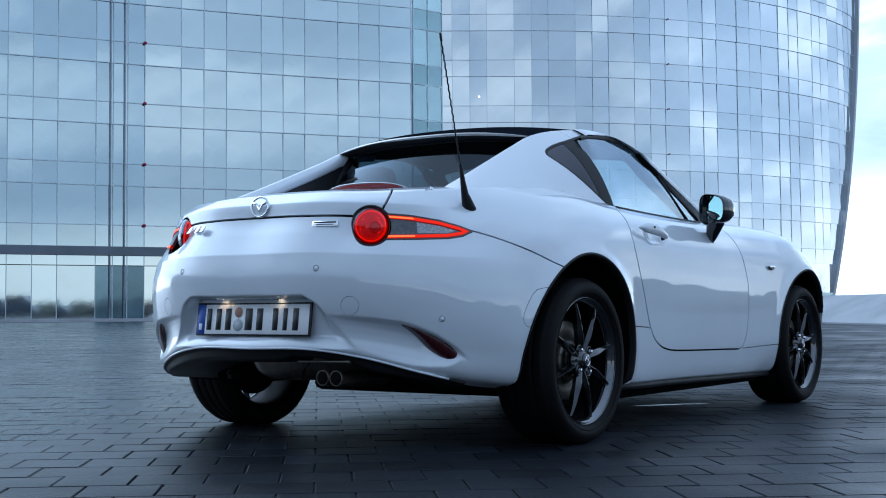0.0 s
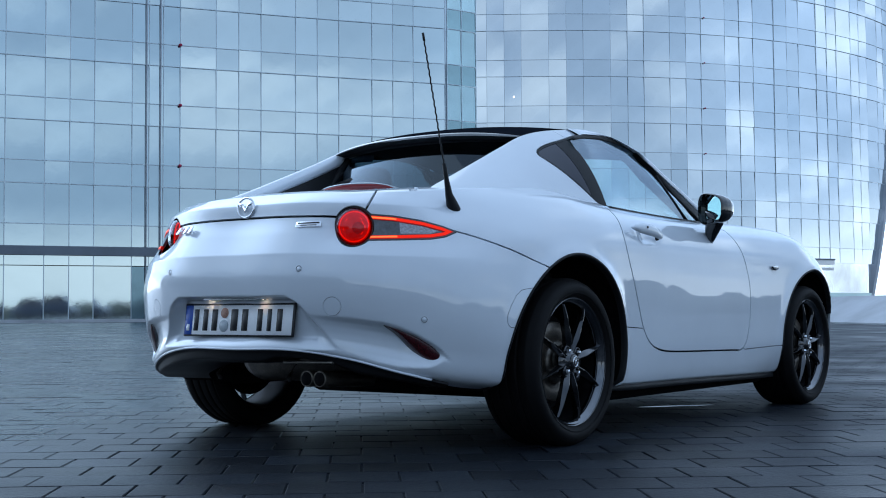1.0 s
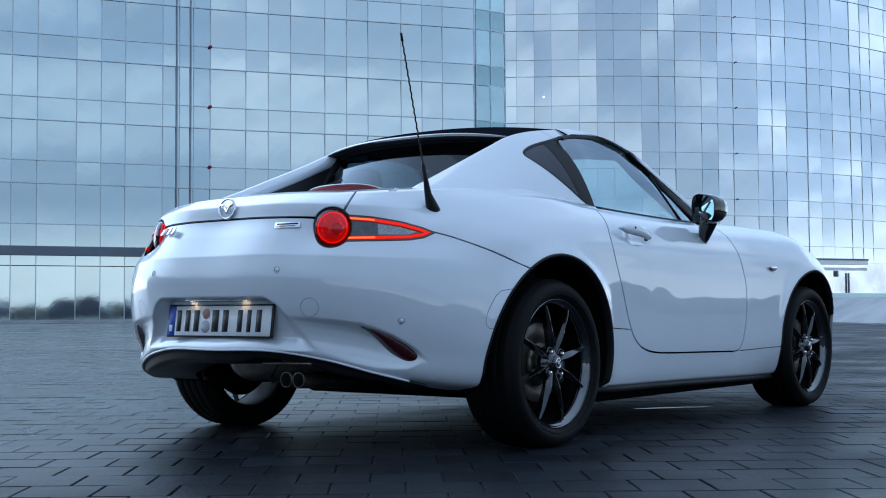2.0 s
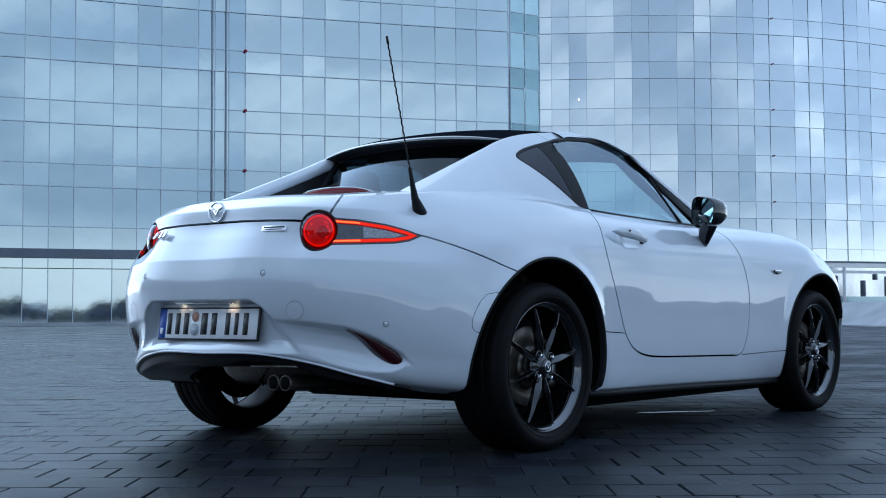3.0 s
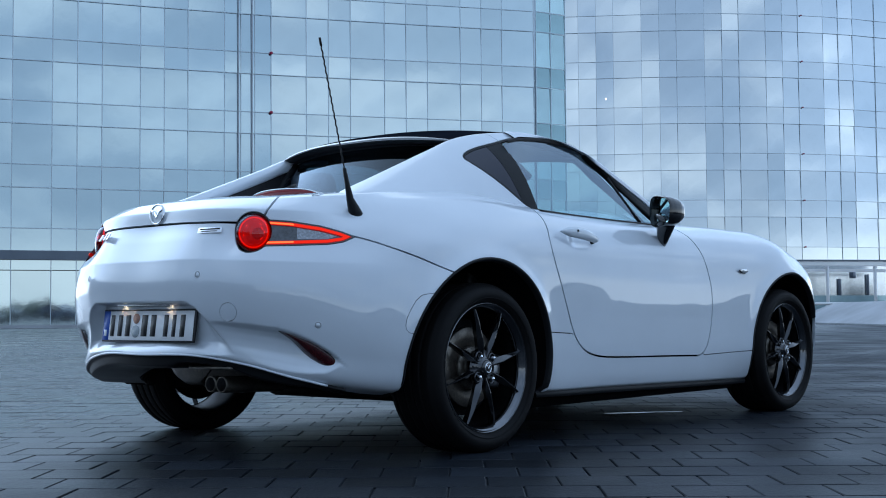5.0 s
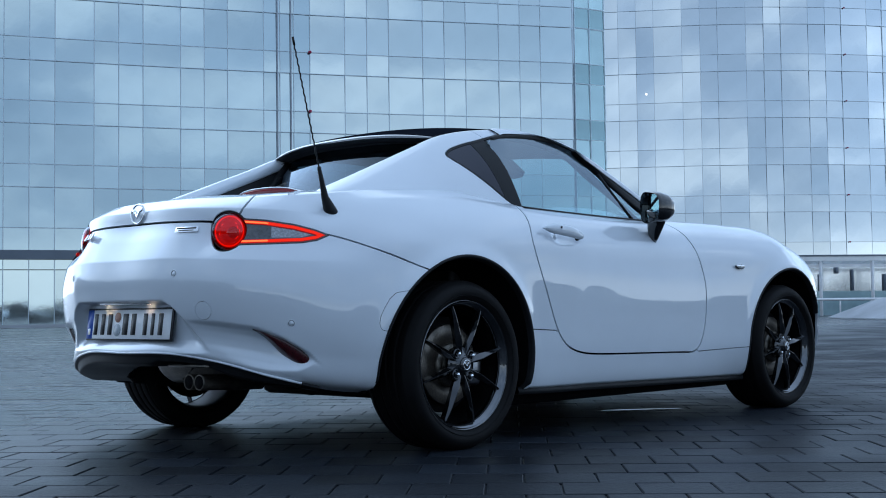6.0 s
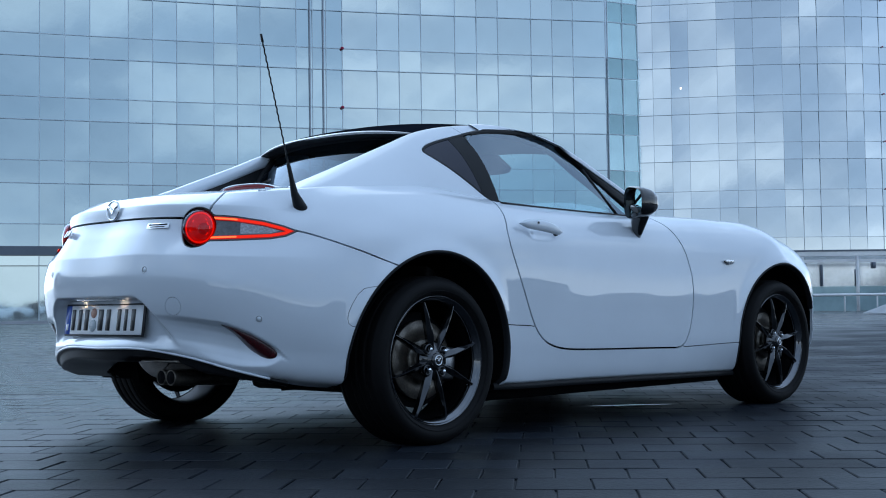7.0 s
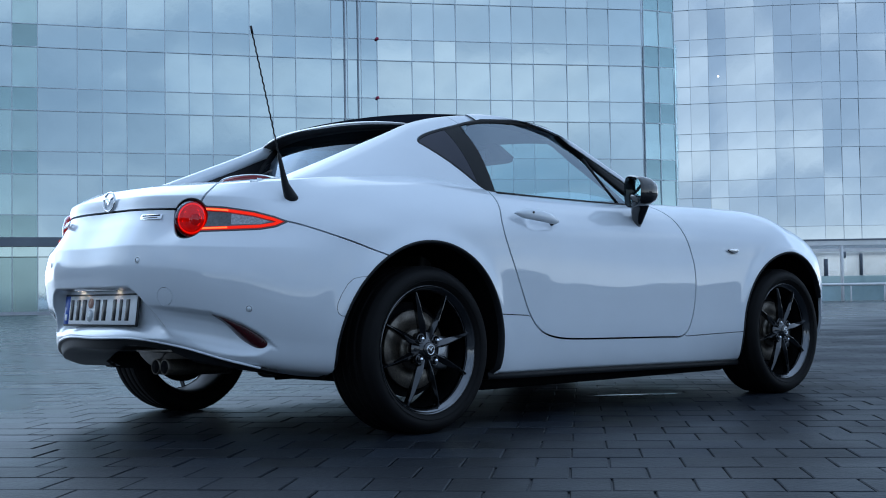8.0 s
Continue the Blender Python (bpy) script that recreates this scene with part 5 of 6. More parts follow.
g = part("side_window", sheet(side_glass, lin(0, 1, 24), lin(0, 1, 14)), CAR_GLASS, door_right, "side window glass, wound up")
mirrored(g, door_left)
strut = tube([(1.122, -0.606, 1.050), (1.162, -0.634, .985), (1.212, -0.660, .918), (1.258, -0.684, .858)], 0.0062, 8)
mirrored(part("window_divider", strut, BLACK_TRIM, door_right, "black window divider"), door_left)
belt_pts = [(x, -(belt(x)[0] + 0.004), belt(x)[1] - 0.002) for x in lin(0.455, 1.36, 26)]
mirrored(part("belt_seal", tube(belt_pts, 0.0055, 8), BLACK_TRIM, door_right, "thin black belt seal"), door_left)


def windscreen(u, v):
    y = u * (0.545 + 0.09 * (1 - v))
    x = 1.55 * (1 - v) + 1.03 * v - 0.10 * u * u * (1 - v)
    z = .885 * (1 - v) + 1.185 * v - 0.03 * u * u
    return (x, y, z)


part("windscreen", sheet(windscreen, lin(-1, 1, 21), lin(0, 1, 10)), CAR_GLASS, car, "curved windscreen")
part("windscreen_header", tube([(1.04, u * 0.50, 1.172 - 0.03 * u * u) for u in lin(-1, 1, 15)], 0.020, 10), BLACK_TRIM, car)

def pillar_trim(u, v):
    # padded trim inside the windscreen pillar, widest half-way up
    wide = 0.040 + 0.090 * min(1.0, v * 1.5) + 0.06 * float(smoothstep(0.86, 1.0, v))
    x, y, z = windscreen(-1.0 + wide * u, v)
    puff = 0.010 * math.sin(math.pi * u)
    return (x - 0.020 - puff, y, z - 0.014 - puff)


mirrored(part("pillar_trim", sheet(pillar_trim, lin(0, 1, 9), lin(0.0, 1.0, 24)), CABIN_CLOTH, car, "padded trim inside the windscreen pillar, grey lightened for the pane's reflection"))


# ---- cabin ----
part("cabin_tub", rounded_box(1.35, 1.24, 0.05, 0.02, 2, pose(0.75, 0, 0.33)), DASH, car, "dark cabin floor")
part("rear_bulkhead", rounded_box(0.06, 1.26, 0.62, 0.02, 2, pose(0.20, 0, 0.62, 0, 8, 0)), DASH, car, "dark wall behind the seats")
part("parcel_shelf", rounded_box(0.42, 1.16, 0.03, 0.01, 1, pose(0.16, 0, 0.905)), DASH, car, "black deck behind the seats")
part("dashboard", rounded_box(0.34, 1.22, 0.26, 0.07, 3, pose(1.38, 0, 0.735)), DASH, car, "dark dashboard")
part("headliner", sheet(lambda u, v: tuple(np.array(roof(u, v * 0.95)) - np.array((0, 0, 0.035))), lin(0.02, 1, 12), lin(-1, 1, 13)), DASH, car, "dark headliner")


def seat(yc):
    back = bmesh.new()
    rows = []
    for i in range(15):
        t = i / 14
        w = 0.225 + 0.025 * math.sin(math.pi * min(1, t * 1.5)) - 0.07 * smoothstep(0.72, 1.0, t)
        d = 0.075 - 0.02 * t
        x, z = 0.56 - 0.26 * t, 0.45 + 0.44 * t
        rows.append([back.verts.new((x + d * math.sin(a), yc + w * math.copysign(abs(math.cos(a)) ** 0.6, math.cos(a)), z + 0.25 * d * math.sin(a))) for a in lin(0, 2 * math.pi, 17)[:-1]])
    for a, b in zip(rows, rows[1:]):
        for k in range(16):
            back.faces.new((a[k], a[(k + 1) % 16], b[(k + 1) % 16], b[k]))
    back.faces.new(rows[0]); back.faces.new(rows[-1])
    bmesh.ops.recalc_face_normals(back, faces=back.faces)
    st = part("seat", back, LEATHER, car, "black leather seat with fixed headrest")
    part("seat_cushion", rounded_box(0.50, 0.48, 0.14, 0.05, 3, pose(0.78, yc, 0.43, 0, -6, 0)), LEATHER, st)
    part("headrest", rounded_box(0.11, 0.27, 0.20, 0.05, 3, pose(0.285, yc, 0.975, 0, -12, 0)), LEATHER, st)


seat(-0.34)
seat(0.34)
part("steering_wheel", revolve([(0.175 + 0.015 * math.cos(a), 0.015 * math.sin(a)) for a in lin(0, 2 * math.pi, 9)[:-1]], 32, "x", pose(1.12, 0.34, 0.79, 0, 24, 0), closed=True), LEATHER, car, "black steering wheel")
rvm = part("rear_view_mirror", rounded_box(0.03, 0.22, 0.062, 0.012, 2, pose(1.05, 0, 1.105, 0, -6, 8)), BLACK_TRIM, car, "interior mirror")
part("mirror_glass", rounded_box(0.004, 0.205, 0.050, 0.0015, 1, pose(1.034, -0.002, 1.1035, 0, -6, 8)), MIRROR, rvm, "mirror glass")


def sensor_cover(u, v):
    # black sensor housing on the glass behind the interior mirror, lower corners rounded
    low = 0.70 + 0.055 * (abs(u) ** 7)
    x, y, z = windscreen(0.34 * u, low + (1.0 - low) * v)
    return (x - 0.016, y, z - 0.012)


part("sensor_cover", sheet(sensor_cover, lin(-1, 1, 25), lin(0, 1, 6), 0.01), BLACK_TRIM, car, "black sensor housing behind the windscreen")
for yc in (-0.34, 0.34):
    part("roll_hoop", tube([(0.20, yc - 0.14, 0.90), (0.205, yc - 0.12, 0.985), (0.205, yc, 1.01), (0.205, yc + 0.12, 0.985), (0.20, yc + 0.14, 0.90)], 0.022, 10), BLACK_TRIM, car, "black roll hoop")

# ---- wheels ----


def spoke_mesh(hand):
    """One blade from the hub out to the rim, swelling past the hub and drawn out to a point; wheel axis along -y, blade along +z."""
    wide = curve_through([(0.030, .010), (0.058, .0105), (0.086, .0140), (0.115, .0115), (0.160, .0070), (0.207, .0030)])
    proud = curve_through([(0.030, .008), (0.058, .002), (0.086, -.004), (0.130, -.003), (0.175, -.001), (0.207, .004)])
    bm = bmesh.new()
    rows = []
    for r in lin(0.030, 0.207, 16):
        w, ridge = float(wide(r)), float(proud(r))
        side_y, back_y = ridge + 0.004 + 0.75 * w, ridge + 0.030
        crest = -0.30 * w * hand
        rows.append([bm.verts.new(q) for q in ((-w, side_y, r), (crest - 0.0012, ridge, r), (crest + 0.0012, ridge, r), (w, side_y, r), (w * 0.7, back_y, r), (-w * 0.7, back_y, r))])
    for a, b in zip(rows, rows[1:]):
        for k in range(6):
            bm.faces.new((a[k], b[k], b[(k + 1) % 6], a[(k + 1) % 6]))
    bm.faces.new(rows[0]); bm.faces.new(rows[-1])
    bmesh.ops.recalc_face_normals(bm, faces=bm.faces)
    return bm


def build_wheel():
    """A wheel with its outer face towards -y, origin at the hub centre on the outer face."""
    barrel = revolve([(0.2215, -0.004), (0.2235, 0.0), (0.2225, 0.006), (0.2165, 0.010), (0.2095, 0.014), (0.2035, 0.030), (0.1985, 0.07), (0.203, 0.16), (0.214, 0.185),
                      (0.222, 0.19), (0.224, 0.184), (0.214, 0.165), (0.210, 0.07), (0.213, 0.030), (0.219, 0.016), (0.2245, 0.006)], 72, "y", closed=True)
    w = part("wheel", barrel, BARREL, car, "dark gunmetal alloy wheel with eight spokes")
    part("rim_lip", revolve([(0.2225, -0.0055), (0.2245, -0.001), (0.2220, 0.006), (0.2150, 0.0105), (0.2080, 0.0150), (0.2020, 0.031), (0.2000, 0.031), (0.2060, 0.0135), (0.2140, 0.0075), (0.2200, 0.003)], 72, "y", closed=True), RIM_EDGE, w, "glossy rim edge, lightened for the sky's reflection")
    prof = [(0.222, 0.004), (0.226, -0.004), (0.235, -0.0145), (0.248, -0.0195), (0.262, -0.0200), (0.274, -0.0145), (0.283, -0.004), (0.2885, 0.010)]
    tread = []
    for k, a in enumerate(lin(0.014, 0.172, 5)):
        tread += [(0.2915, a), (0.2925, a + 0.004), (0.2930, a + 0.026), (0.2925, a + 0.0305), (0.286, a + 0.0315), (0.286, a + 0.0375)]
    back = [(0.2885, 0.180), (0.283, 0.196), (0.274, 0.206), (0.255, 0.212), (0.235, 0.206), (0.222, 0.188)]
    tread = [q for q in tread if q[1] < 0.178]
    part("tyre", revolve(prof + tread + back, 96, "y", closed=True), RUBBER, w, "black low-profile tyre")
    for k in range(4):
        tyre_rib = revolve([(0.241 + 0.011 * k + 0.0012 * math.cos(a), -0.0188 + 0.0004 * k * k * 0.3 - 0.0012 * math.sin(a)) for a in lin(0, 2 * math.pi, 7)[:-1]], 72, "y", closed=True)
        if k in (0, 2):
            part("sidewall_rib", tyre_rib, RUBBER, w)
    hub = revolve([(0.0, -0.001), (0.028, -0.001), (0.031, 0.004), (0.042, 0.009), (0.060, 0.014), (0.068, 0.022), (0.060, 0.05), (0, 0.05)], 48, "y")
    part("hub", hub, GUNMETAL, w)
    # four pairs of blades, one of each hand
    for hand in (-1, 1):
        first = part("spoke", spoke_mesh(hand), GUNMETAL, w)
        sharp(first, 24)
        for k in range(4):
            o = first if k == 0 else new("spoke", first.data)
            o.parent = w
            o.matrix_basis = Matrix.Rotation(radians(6 + 90 * k + 20.5 * hand), 4, "Y")
    # bosses between the pairs that carry the nuts
    boss = part("nut_boss", revolve([(0.0145, 0.004), (0.0165, 0.003), (0.0185, 0.007), (0.020, 0.030), (0.0135, 0.030), (0.0130, 0.012)], 24, "y", closed=True), GUNMETAL, w)
    for k in range(4):
        o = boss if k == 0 else new("nut_boss", boss.data)
        o.parent = w
        o.matrix_basis = pose(0.050 * math.sin(radians(51 + 90 * k)), 0.0, 0.050 * math.cos(radians(51 + 90 * k)))
    cap = part("centre_cap", revolve([(0.0, -0.010), (0.022, -0.009), (0.0265, -0.005), (0.0275, 0.003), (0, 0.003)], 32, "y"), BLACK_GLOSS, w, "black centre cap with chrome mark")
    part("cap_mark", badge_ring(0.0165, 0.0165, 0.0019, pose(0, -0.0095, 0)), CHROME, w)
    part("cap_wing", wings(0.017, 0.016, 0.003, pose(0, -0.0115, 0.001)), CHROME, w)
    nut = part("lug_nut", revolve([(0.0, -0.014), (0.0065, -0.012), (0.0088, -0.005), (0.0098, 0.012), (0, 0.012)], 6, "y"), CHROME, w, "bright steel lug nut", smooth=False)
    for k in range(4):
        o = nut if k == 0 else new("lug_nut", nut.data)
        o.parent = w
        a = radians(39 + 90 * k)
        o.matrix_basis = pose(0.050 * math.cos(a), 0.006, 0.050 * math.sin(a))
    part("brake_disc", revolve([(0.07, 0.075), (0.138, 0.075), (0.140, 0.078), (0.140, 0.095), (0.07, 0.097)], 56, "y", closed=True), SOOT, w, "dull brake disc")
    part("dust_shield", revolve([(0.05, 0.105), (0.165, 0.105), (0.168, 0.108), (0.165, 0.112), (0.05, 0.112)], 48, "y", closed=True), LINER, w, "dark dust shield")
    part("disc_bell", revolve([(0.0, 0.058), (0.068, 0.060), (0.075, 0.068), (0.076, 0.09), (0, 0.09)], 40, "y"), DARK_STEEL, w)
    cal = rounded_box(0.062, 0.05, 0.12, 0.014, 2, Matrix.Rotation(radians(8), 4, "Y") @ Matrix.Translation((0.126, 0.082, 0.0)))
    part("brake_caliper", cal, STEEL, w, "grey brake caliper")
    part("axle_stub", revolve([(0.0, 0.09), (0.045, 0.09), (0.045, 0.24), (0, 0.24)], 20, "y"), LINER, w)
    return w


wheel_rr = build_wheel()
wheel_rr.matrix_basis = pose(0.0, -0.842, 0.290)
wheel_fr = copy_thing(wheel_rr, pose(2.312, -0.826, 0.2915, 0, 3, 0))
left_turn = Matrix.Rotation(math.pi, 4, "Z")
copy_thing(wheel_rr, Matrix.Translation((0.0, 0.842, 0.290)) @ left_turn @ pose(0, 0, 0, 0, 30, 0))
copy_thing(wheel_rr, Matrix.Translation((2.312, 0.826, 0.2915)) @ left_turn)
for yy in (-0.6, 0.6):
    part("suspension_arm", tube([(0.0, yy * 1.1, 0.24), (-0.06, yy * 0.6, 0.22), (-0.08, yy * 0.3, 0.24)], 0.02, 10), DARK_STEEL, car, "steel suspension arm")
    part("toe_link", tube([(0.14, yy * 1.1, 0.245), (0.10, yy * 0.65, 0.235), (0.08, yy * 0.35, 0.25)], 0.013, 10), DARK_STEEL, car, "steel toe link")
    part("coil_spring", tube([(-0.05 + 0.045 * math.cos(q * 0.7), yy * 0.92 + 0.045 * math.sin(q * 0.7), 0.25 + 0.0042 * q) for q in range(56)], 0.007, 8), BLACK_TRIM, car, "black coil spring")
    part("hub_carrier", rounded_box(0.13, 0.05, 0.20, 0.02, 2, pose(0.0, yy * 1.17, 0.29)), DARK_STEEL, car, "cast hub carrier")
    part("damper", tube([(-0.06, yy, 0.20), (-0.04, yy * 0.92, 0.55)], 0.03, 12), DARK_STEEL, car, "grey damper")
# ---- paved ground ----
ROW = Vector((0.645, -0.764, 0)).normalized()
ACROSS = Vector((0.764, 0.645, 0)).normalized()
PITCH, DEEP = 0.2055, 0.215
base = bmesh.new()
rings = [0, 6, 14, 40, 120, 400, 1500]
prev = None
for r in rings:
    ring = [base.verts.new((r * math.cos(2 * math.pi * k / 48) + 2, r * math.sin(2 * math.pi * k / 48) + 3, -0.007)) for k in range(48)] if r else [base.verts.new((2, 3, -0.007))]
    if prev:
        for k in range(48):
            if len(prev) == 1:
                base.faces.new((prev[0], ring[k], ring[(k + 1) % 48]))
            else:
                base.faces.new((prev[k], ring[k], ring[(k + 1) % 48], prev[(k + 1) % 48]))
    prev = ring
bmesh.ops.recalc_face_normals(base, faces=base.faces)


def ground_material():
    """Far paving: the same stones and joints, running on under the real pieces."""
    m = mat("far_paving", (0.0140, 0.0178, 0.0238), rough=0.45, grain=0.3, grain_scale=60, stain=0.35, stain_scale=0.6, rough_var=0.14, bump=0.0016, bump_scale=50, spec=0.13)
    nt = m.node_tree
    N, L = nt.nodes.new, nt.links.new
    b = nt.nodes["Principled BSDF"]
    tc, mp, br = N("ShaderNodeTexCoord"), N("ShaderNodeMapping"), N("ShaderNodeTexBrick")
    mp.inputs["Rotation"].default_value = (0, 0, math.atan2(0.764, 0.645))
    L(tc.outputs["Object"], mp.inputs["Vector"]); L(mp.outputs[0], br.inputs["Vector"])
    br.inputs["Scale"].default_value = 1.0
    br.inputs["Brick Width"].default_value, br.inputs["Row Height"].default_value = PITCH, DEEP
    br.inputs["Mortar Size"].default_value = 0.006
    br.inputs["Color1"].default_value, br.inputs["Color2"].default_value = (0.8, 0.8, 0.8, 1), (1.15, 1.15, 1.15, 1)
    br.inputs["Mortar"].default_value = (0.3, 0.3, 0.3, 1)
    mul = N("ShaderNodeVectorMath"); mul.operation = "MULTIPLY"
    src = b.inputs["Base Color"].links[0].from_socket
    L(src, mul.inputs[0]); L(br.outputs["Color"], mul.inputs[1]); L(mul.outputs[0], b.inputs["Base Color"])
    return m


FAR_PAVING = ground_material()
damp(FAR_PAVING, 0.45, 0.60)
ground = part("ground", base, FAR_PAVING, None)
tagged(ground, label="dark grey block paving, damp, reaching far off", category="ground", kind="structure")

# ---- glass buildings ----
FLOOR_H, SHORT_H, FIRST = 2.69, 0.97, 4.18


def transoms(top):
    """Heights of the horizontal bars, with the short panel under each floor line."""
    z, zs = FIRST, [3.24, FIRST]
    while z < top:
        zs += [z + FLOOR_H - SHORT_H, z + FLOOR_H]
        z += FLOOR_H
    return zs


def facade(name, label, line, columns, top, far=0.0, bracket_col=None, tints=None, skip_low=False, flare_end=None, column_turn=0.001, pane_turn=0.0014, gap=0.022, bar_deep=0.06, bar_wide=0.026):
    """A curtain wall along a plan curve line(s); columns: the places of its mullions along s."""
    b = empty(name, label=label, category="building")
    zs = transoms(top)
    last = flare_end or (lambda z: 1e9)
    rnd = random.Random(len(name))
    core = bmesh.new()
    n = len(columns)
    inset = 0.60

    def at(s, z, out=0.0):
        p, nrm = line(s)
        return Vector((p[0] + nrm[0] * out, p[1] + nrm[1] * out, z))
    rows = [(core.verts.new(at(min(s, last(0)), 0.0, -inset)), core.verts.new(at(min(s, last(top)), top + 0.4, -inset))) for s in columns]
    for a, c in zip(rows, rows[1:]):
        core.faces.new((a[0], c[0], c[1], a[1]))
    bmesh.ops.recalc_face_normals(core, faces=core.faces)
    bmesh.ops.solidify(core, geom=core.faces[:], thickness=0.3)
    if name == "green_glass_bay":
        core.free()
    else:
        part("wall", core, DARK_VOID, b, "dark core wall behind the glazing", smooth=False)
    bars = bmesh.new()

    def bar(p0, p1, w, d, nrm):
        along = (p1 - p0)
        q = along.normalized()
        sidev = q.cross(nrm).normalized()
        c = [p0 + sidev * (w * i) + nrm * (d * j) for i, j in ((-.5, -.5), (.5, -.5), (.5, .5), (-.5, .5))]
        lo = [bars.verts.new(v) for v in c]
        hi = [bars.verts.new(v + along) for v in c]
        for k in range(4):
            bars.faces.new((lo[k], lo[(k + 1) % 4], hi[(k + 1) % 4], hi[k]))
        bars.faces.new(lo[::-1]); bars.faces.new(hi)
    for s in columns:
        p, nrm = line(s)
        if s > last(0):
            bar(at(s, next(z for z in lin(0, top, 60) if last(z) > s or z > top - 0.5)), at(s, top), bar_wide, bar_deep, Vector((*nrm, 0)))
            continue
        bar(at(s, 0.0), at(s, top), bar_wide, bar_deep, Vector((*nrm, 0)))
    for z in zs:
        for s0, s1 in zip(columns, columns[1:]):
            if s0 > last(z):
                continue
            p, nrm = line((s0 + s1) / 2)
            bar(at(s0, z), at(min(s1, last(z)), z), bar_wide, bar_deep * 0.85, Vector((*nrm, 0)))
    bmesh.ops.recalc_face_normals(bars, faces=bars.faces)
    part("mullion_grid", bars, MULLION, b, "grey aluminium mullions and transoms", smooth=False)
    quads = []
    heights = ([0.12, 2.42] if not skip_low else []) + zs
    for i, (s0, s1) in enumerate(zip(columns, columns[1:])):
        for j, (z0, z1) in enumerate(zip(heights, heights[1:])):
            if abs(z0 - 2.42) < 1e-6:
                z1 = 2.86
            quads.append((i, j, s0, s1, z0, z1))
    quads.sort(key=lambda q: (q[5] > top - 0.1, abs(q[2] + q[3])))
    rest_v, rest_f, panes = [], [], 0
    for i, j, s0, s1, z0, z1 in quads:
        g = gap
        dl, dr_, db, dt = (rnd.gauss(0, pane_turn) for _ in range(4))
        # each column of panes is hung at a slightly different angle
        yaw = random.Random(i * 31 + 5).gauss(0, column_turn)
        dl, dr_ = dl - yaw, dr_ + yaw
        if s0 > last(z0):
            continue
        # panes above the ground floors lean back a little
        dt -= (z1 - z0) * (0.024 if z0 > FIRST - 0.1 else 0.016 if z0 > 3.0 else 0.0)
        c = [at(s0 + g, z0 + g, dl + db), at(min(s1, last(z0)) - g, z0 + g, dr_ + db), at(min(s1, last(z1)) - g, z1 - g, dr_ + dt), at(s0 + g, z1 - g, dl + dt)]
        mm = tints(i, j) if tints else PANE
        if panes < 295:
            me = bpy.data.meshes.new("pane")
            nrm = Vector((*line((s0 + s1) / 2)[1], 0))
            cc = sum(c, Vector()) / 4
            v = [p - cc for p in c] + [p - cc - nrm * 0.03 for p in c]
            me.from_pydata(v, [], [(0, 1, 2, 3), (7, 6, 5, 4), (0, 4, 5, 1), (1, 5, 6, 2), (2, 6, 7, 3), (3, 7, 4, 0)])
            me.materials.append(mm)
            o = new("pane", me)
            o.location = cc
            o.parent = b
            panes += 1
        else:
            k = len(rest_v)
            rest_v += c
            rest_f.append((k, k + 1, k + 2, k + 3))
    if rest_f:
        me = bpy.data.meshes.new("pane_field")
        me.from_pydata(rest_v, [], rest_f)
        tagged(part("pane_field", me, tints(0, 0) if tints else PANE, b, "mirror panes farther along the wall"), kind="stuff")
    return b, at, zs


def left_line(s):
    # gently bowed wall; s runs from the far left to the green bay
    q = curve_through([(-52.2, -4, 57.0), (-38.1, 9.0, 51.6), (-20.6, 25.0, 44.4), (-10, 34.4, 39.4), (2.6, 45.1, 32.6)])
    p, a, b = q(s), q(s - 0.05), q(s + 0.05)
    d = (b - a) / np.linalg.norm(b - a)
    return p, (d[1], -d[0])


# module: one wide pane, then two narrow ones
N_W, W_W = 1.022, 1.600
left_cols, s = [2.55], 2.55
for k in range(10):
    s -= W_W if k % 3 == 0 else N_W
    left_cols.append(s)
# the split pair of narrow panes beside the thick mullions
left_cols += [s - 0.74, s - 1.36, s - 2.09]
s -= 2.09
k = 0
while s > -31:
    s -= W_W if k % 3 == 0 else N_W
    left_cols.append(s)
    k += 1
left_cols = left_cols[::-1]


def left_tint(i, j):
    mid = (left_cols[i] + left_cols[i + 1]) / 2
    if -12.2 < mid < -10.0 and j < 1:
        return DOOR_PANE
    if -27.5 < mid < -24.9:
        return GREEN_PANE_LIGHT if j % 2 == 1 else GREEN_PANE
    return TEAL_PANE if mid < -9.5 else SILVER_PANE


left_wing, at_l, zs_l = facade("glass_office_wing", "mirror-glass curtain wall wing with grey grid", left_line, left_cols, 17.6, tints=left_tint, column_turn=0.004, pane_turn=0.0020, gap=0.018, bar_deep=0.022, bar_wide=0.032)
part("spandrel_band", sheet(lambda u, v: tuple(at_l(left_cols[0] + (2.55 - left_cols[0]) * u, 2.86 + 0.38 * v, 0.06)), lin(0, 1, 60), lin(0, 1, 2), 0.08), BAND, left_wing, "dark grey spandrel band over the ground floor", smooth=False)
part("base_kerb", sheet(lambda u, v: tuple(at_l(left_cols[0] + (2.55 - left_cols[0]) * u, 0.14 * v, 0.10)), lin(0, 1, 60), lin(0, 1, 2), 0.12), CONCRETE, left_wing, "pale kerb at the wall's foot", smooth=False)


# plain return wall at the wing's far end, and its roof edge
e0 = at_l(left_cols[0], 0.0, -0.1)
ret = bmesh.new()
rows = [[ret.verts.new((e0.x + 0.47 * d, e0.y + 0.88 * d, z)) for z in (0.0, 17.9)] for d in lin(0, 14, 6)]
for a, b in zip(rows, rows[1:]):
    ret.faces.new((a[0], b[0], b[1], a[1]))
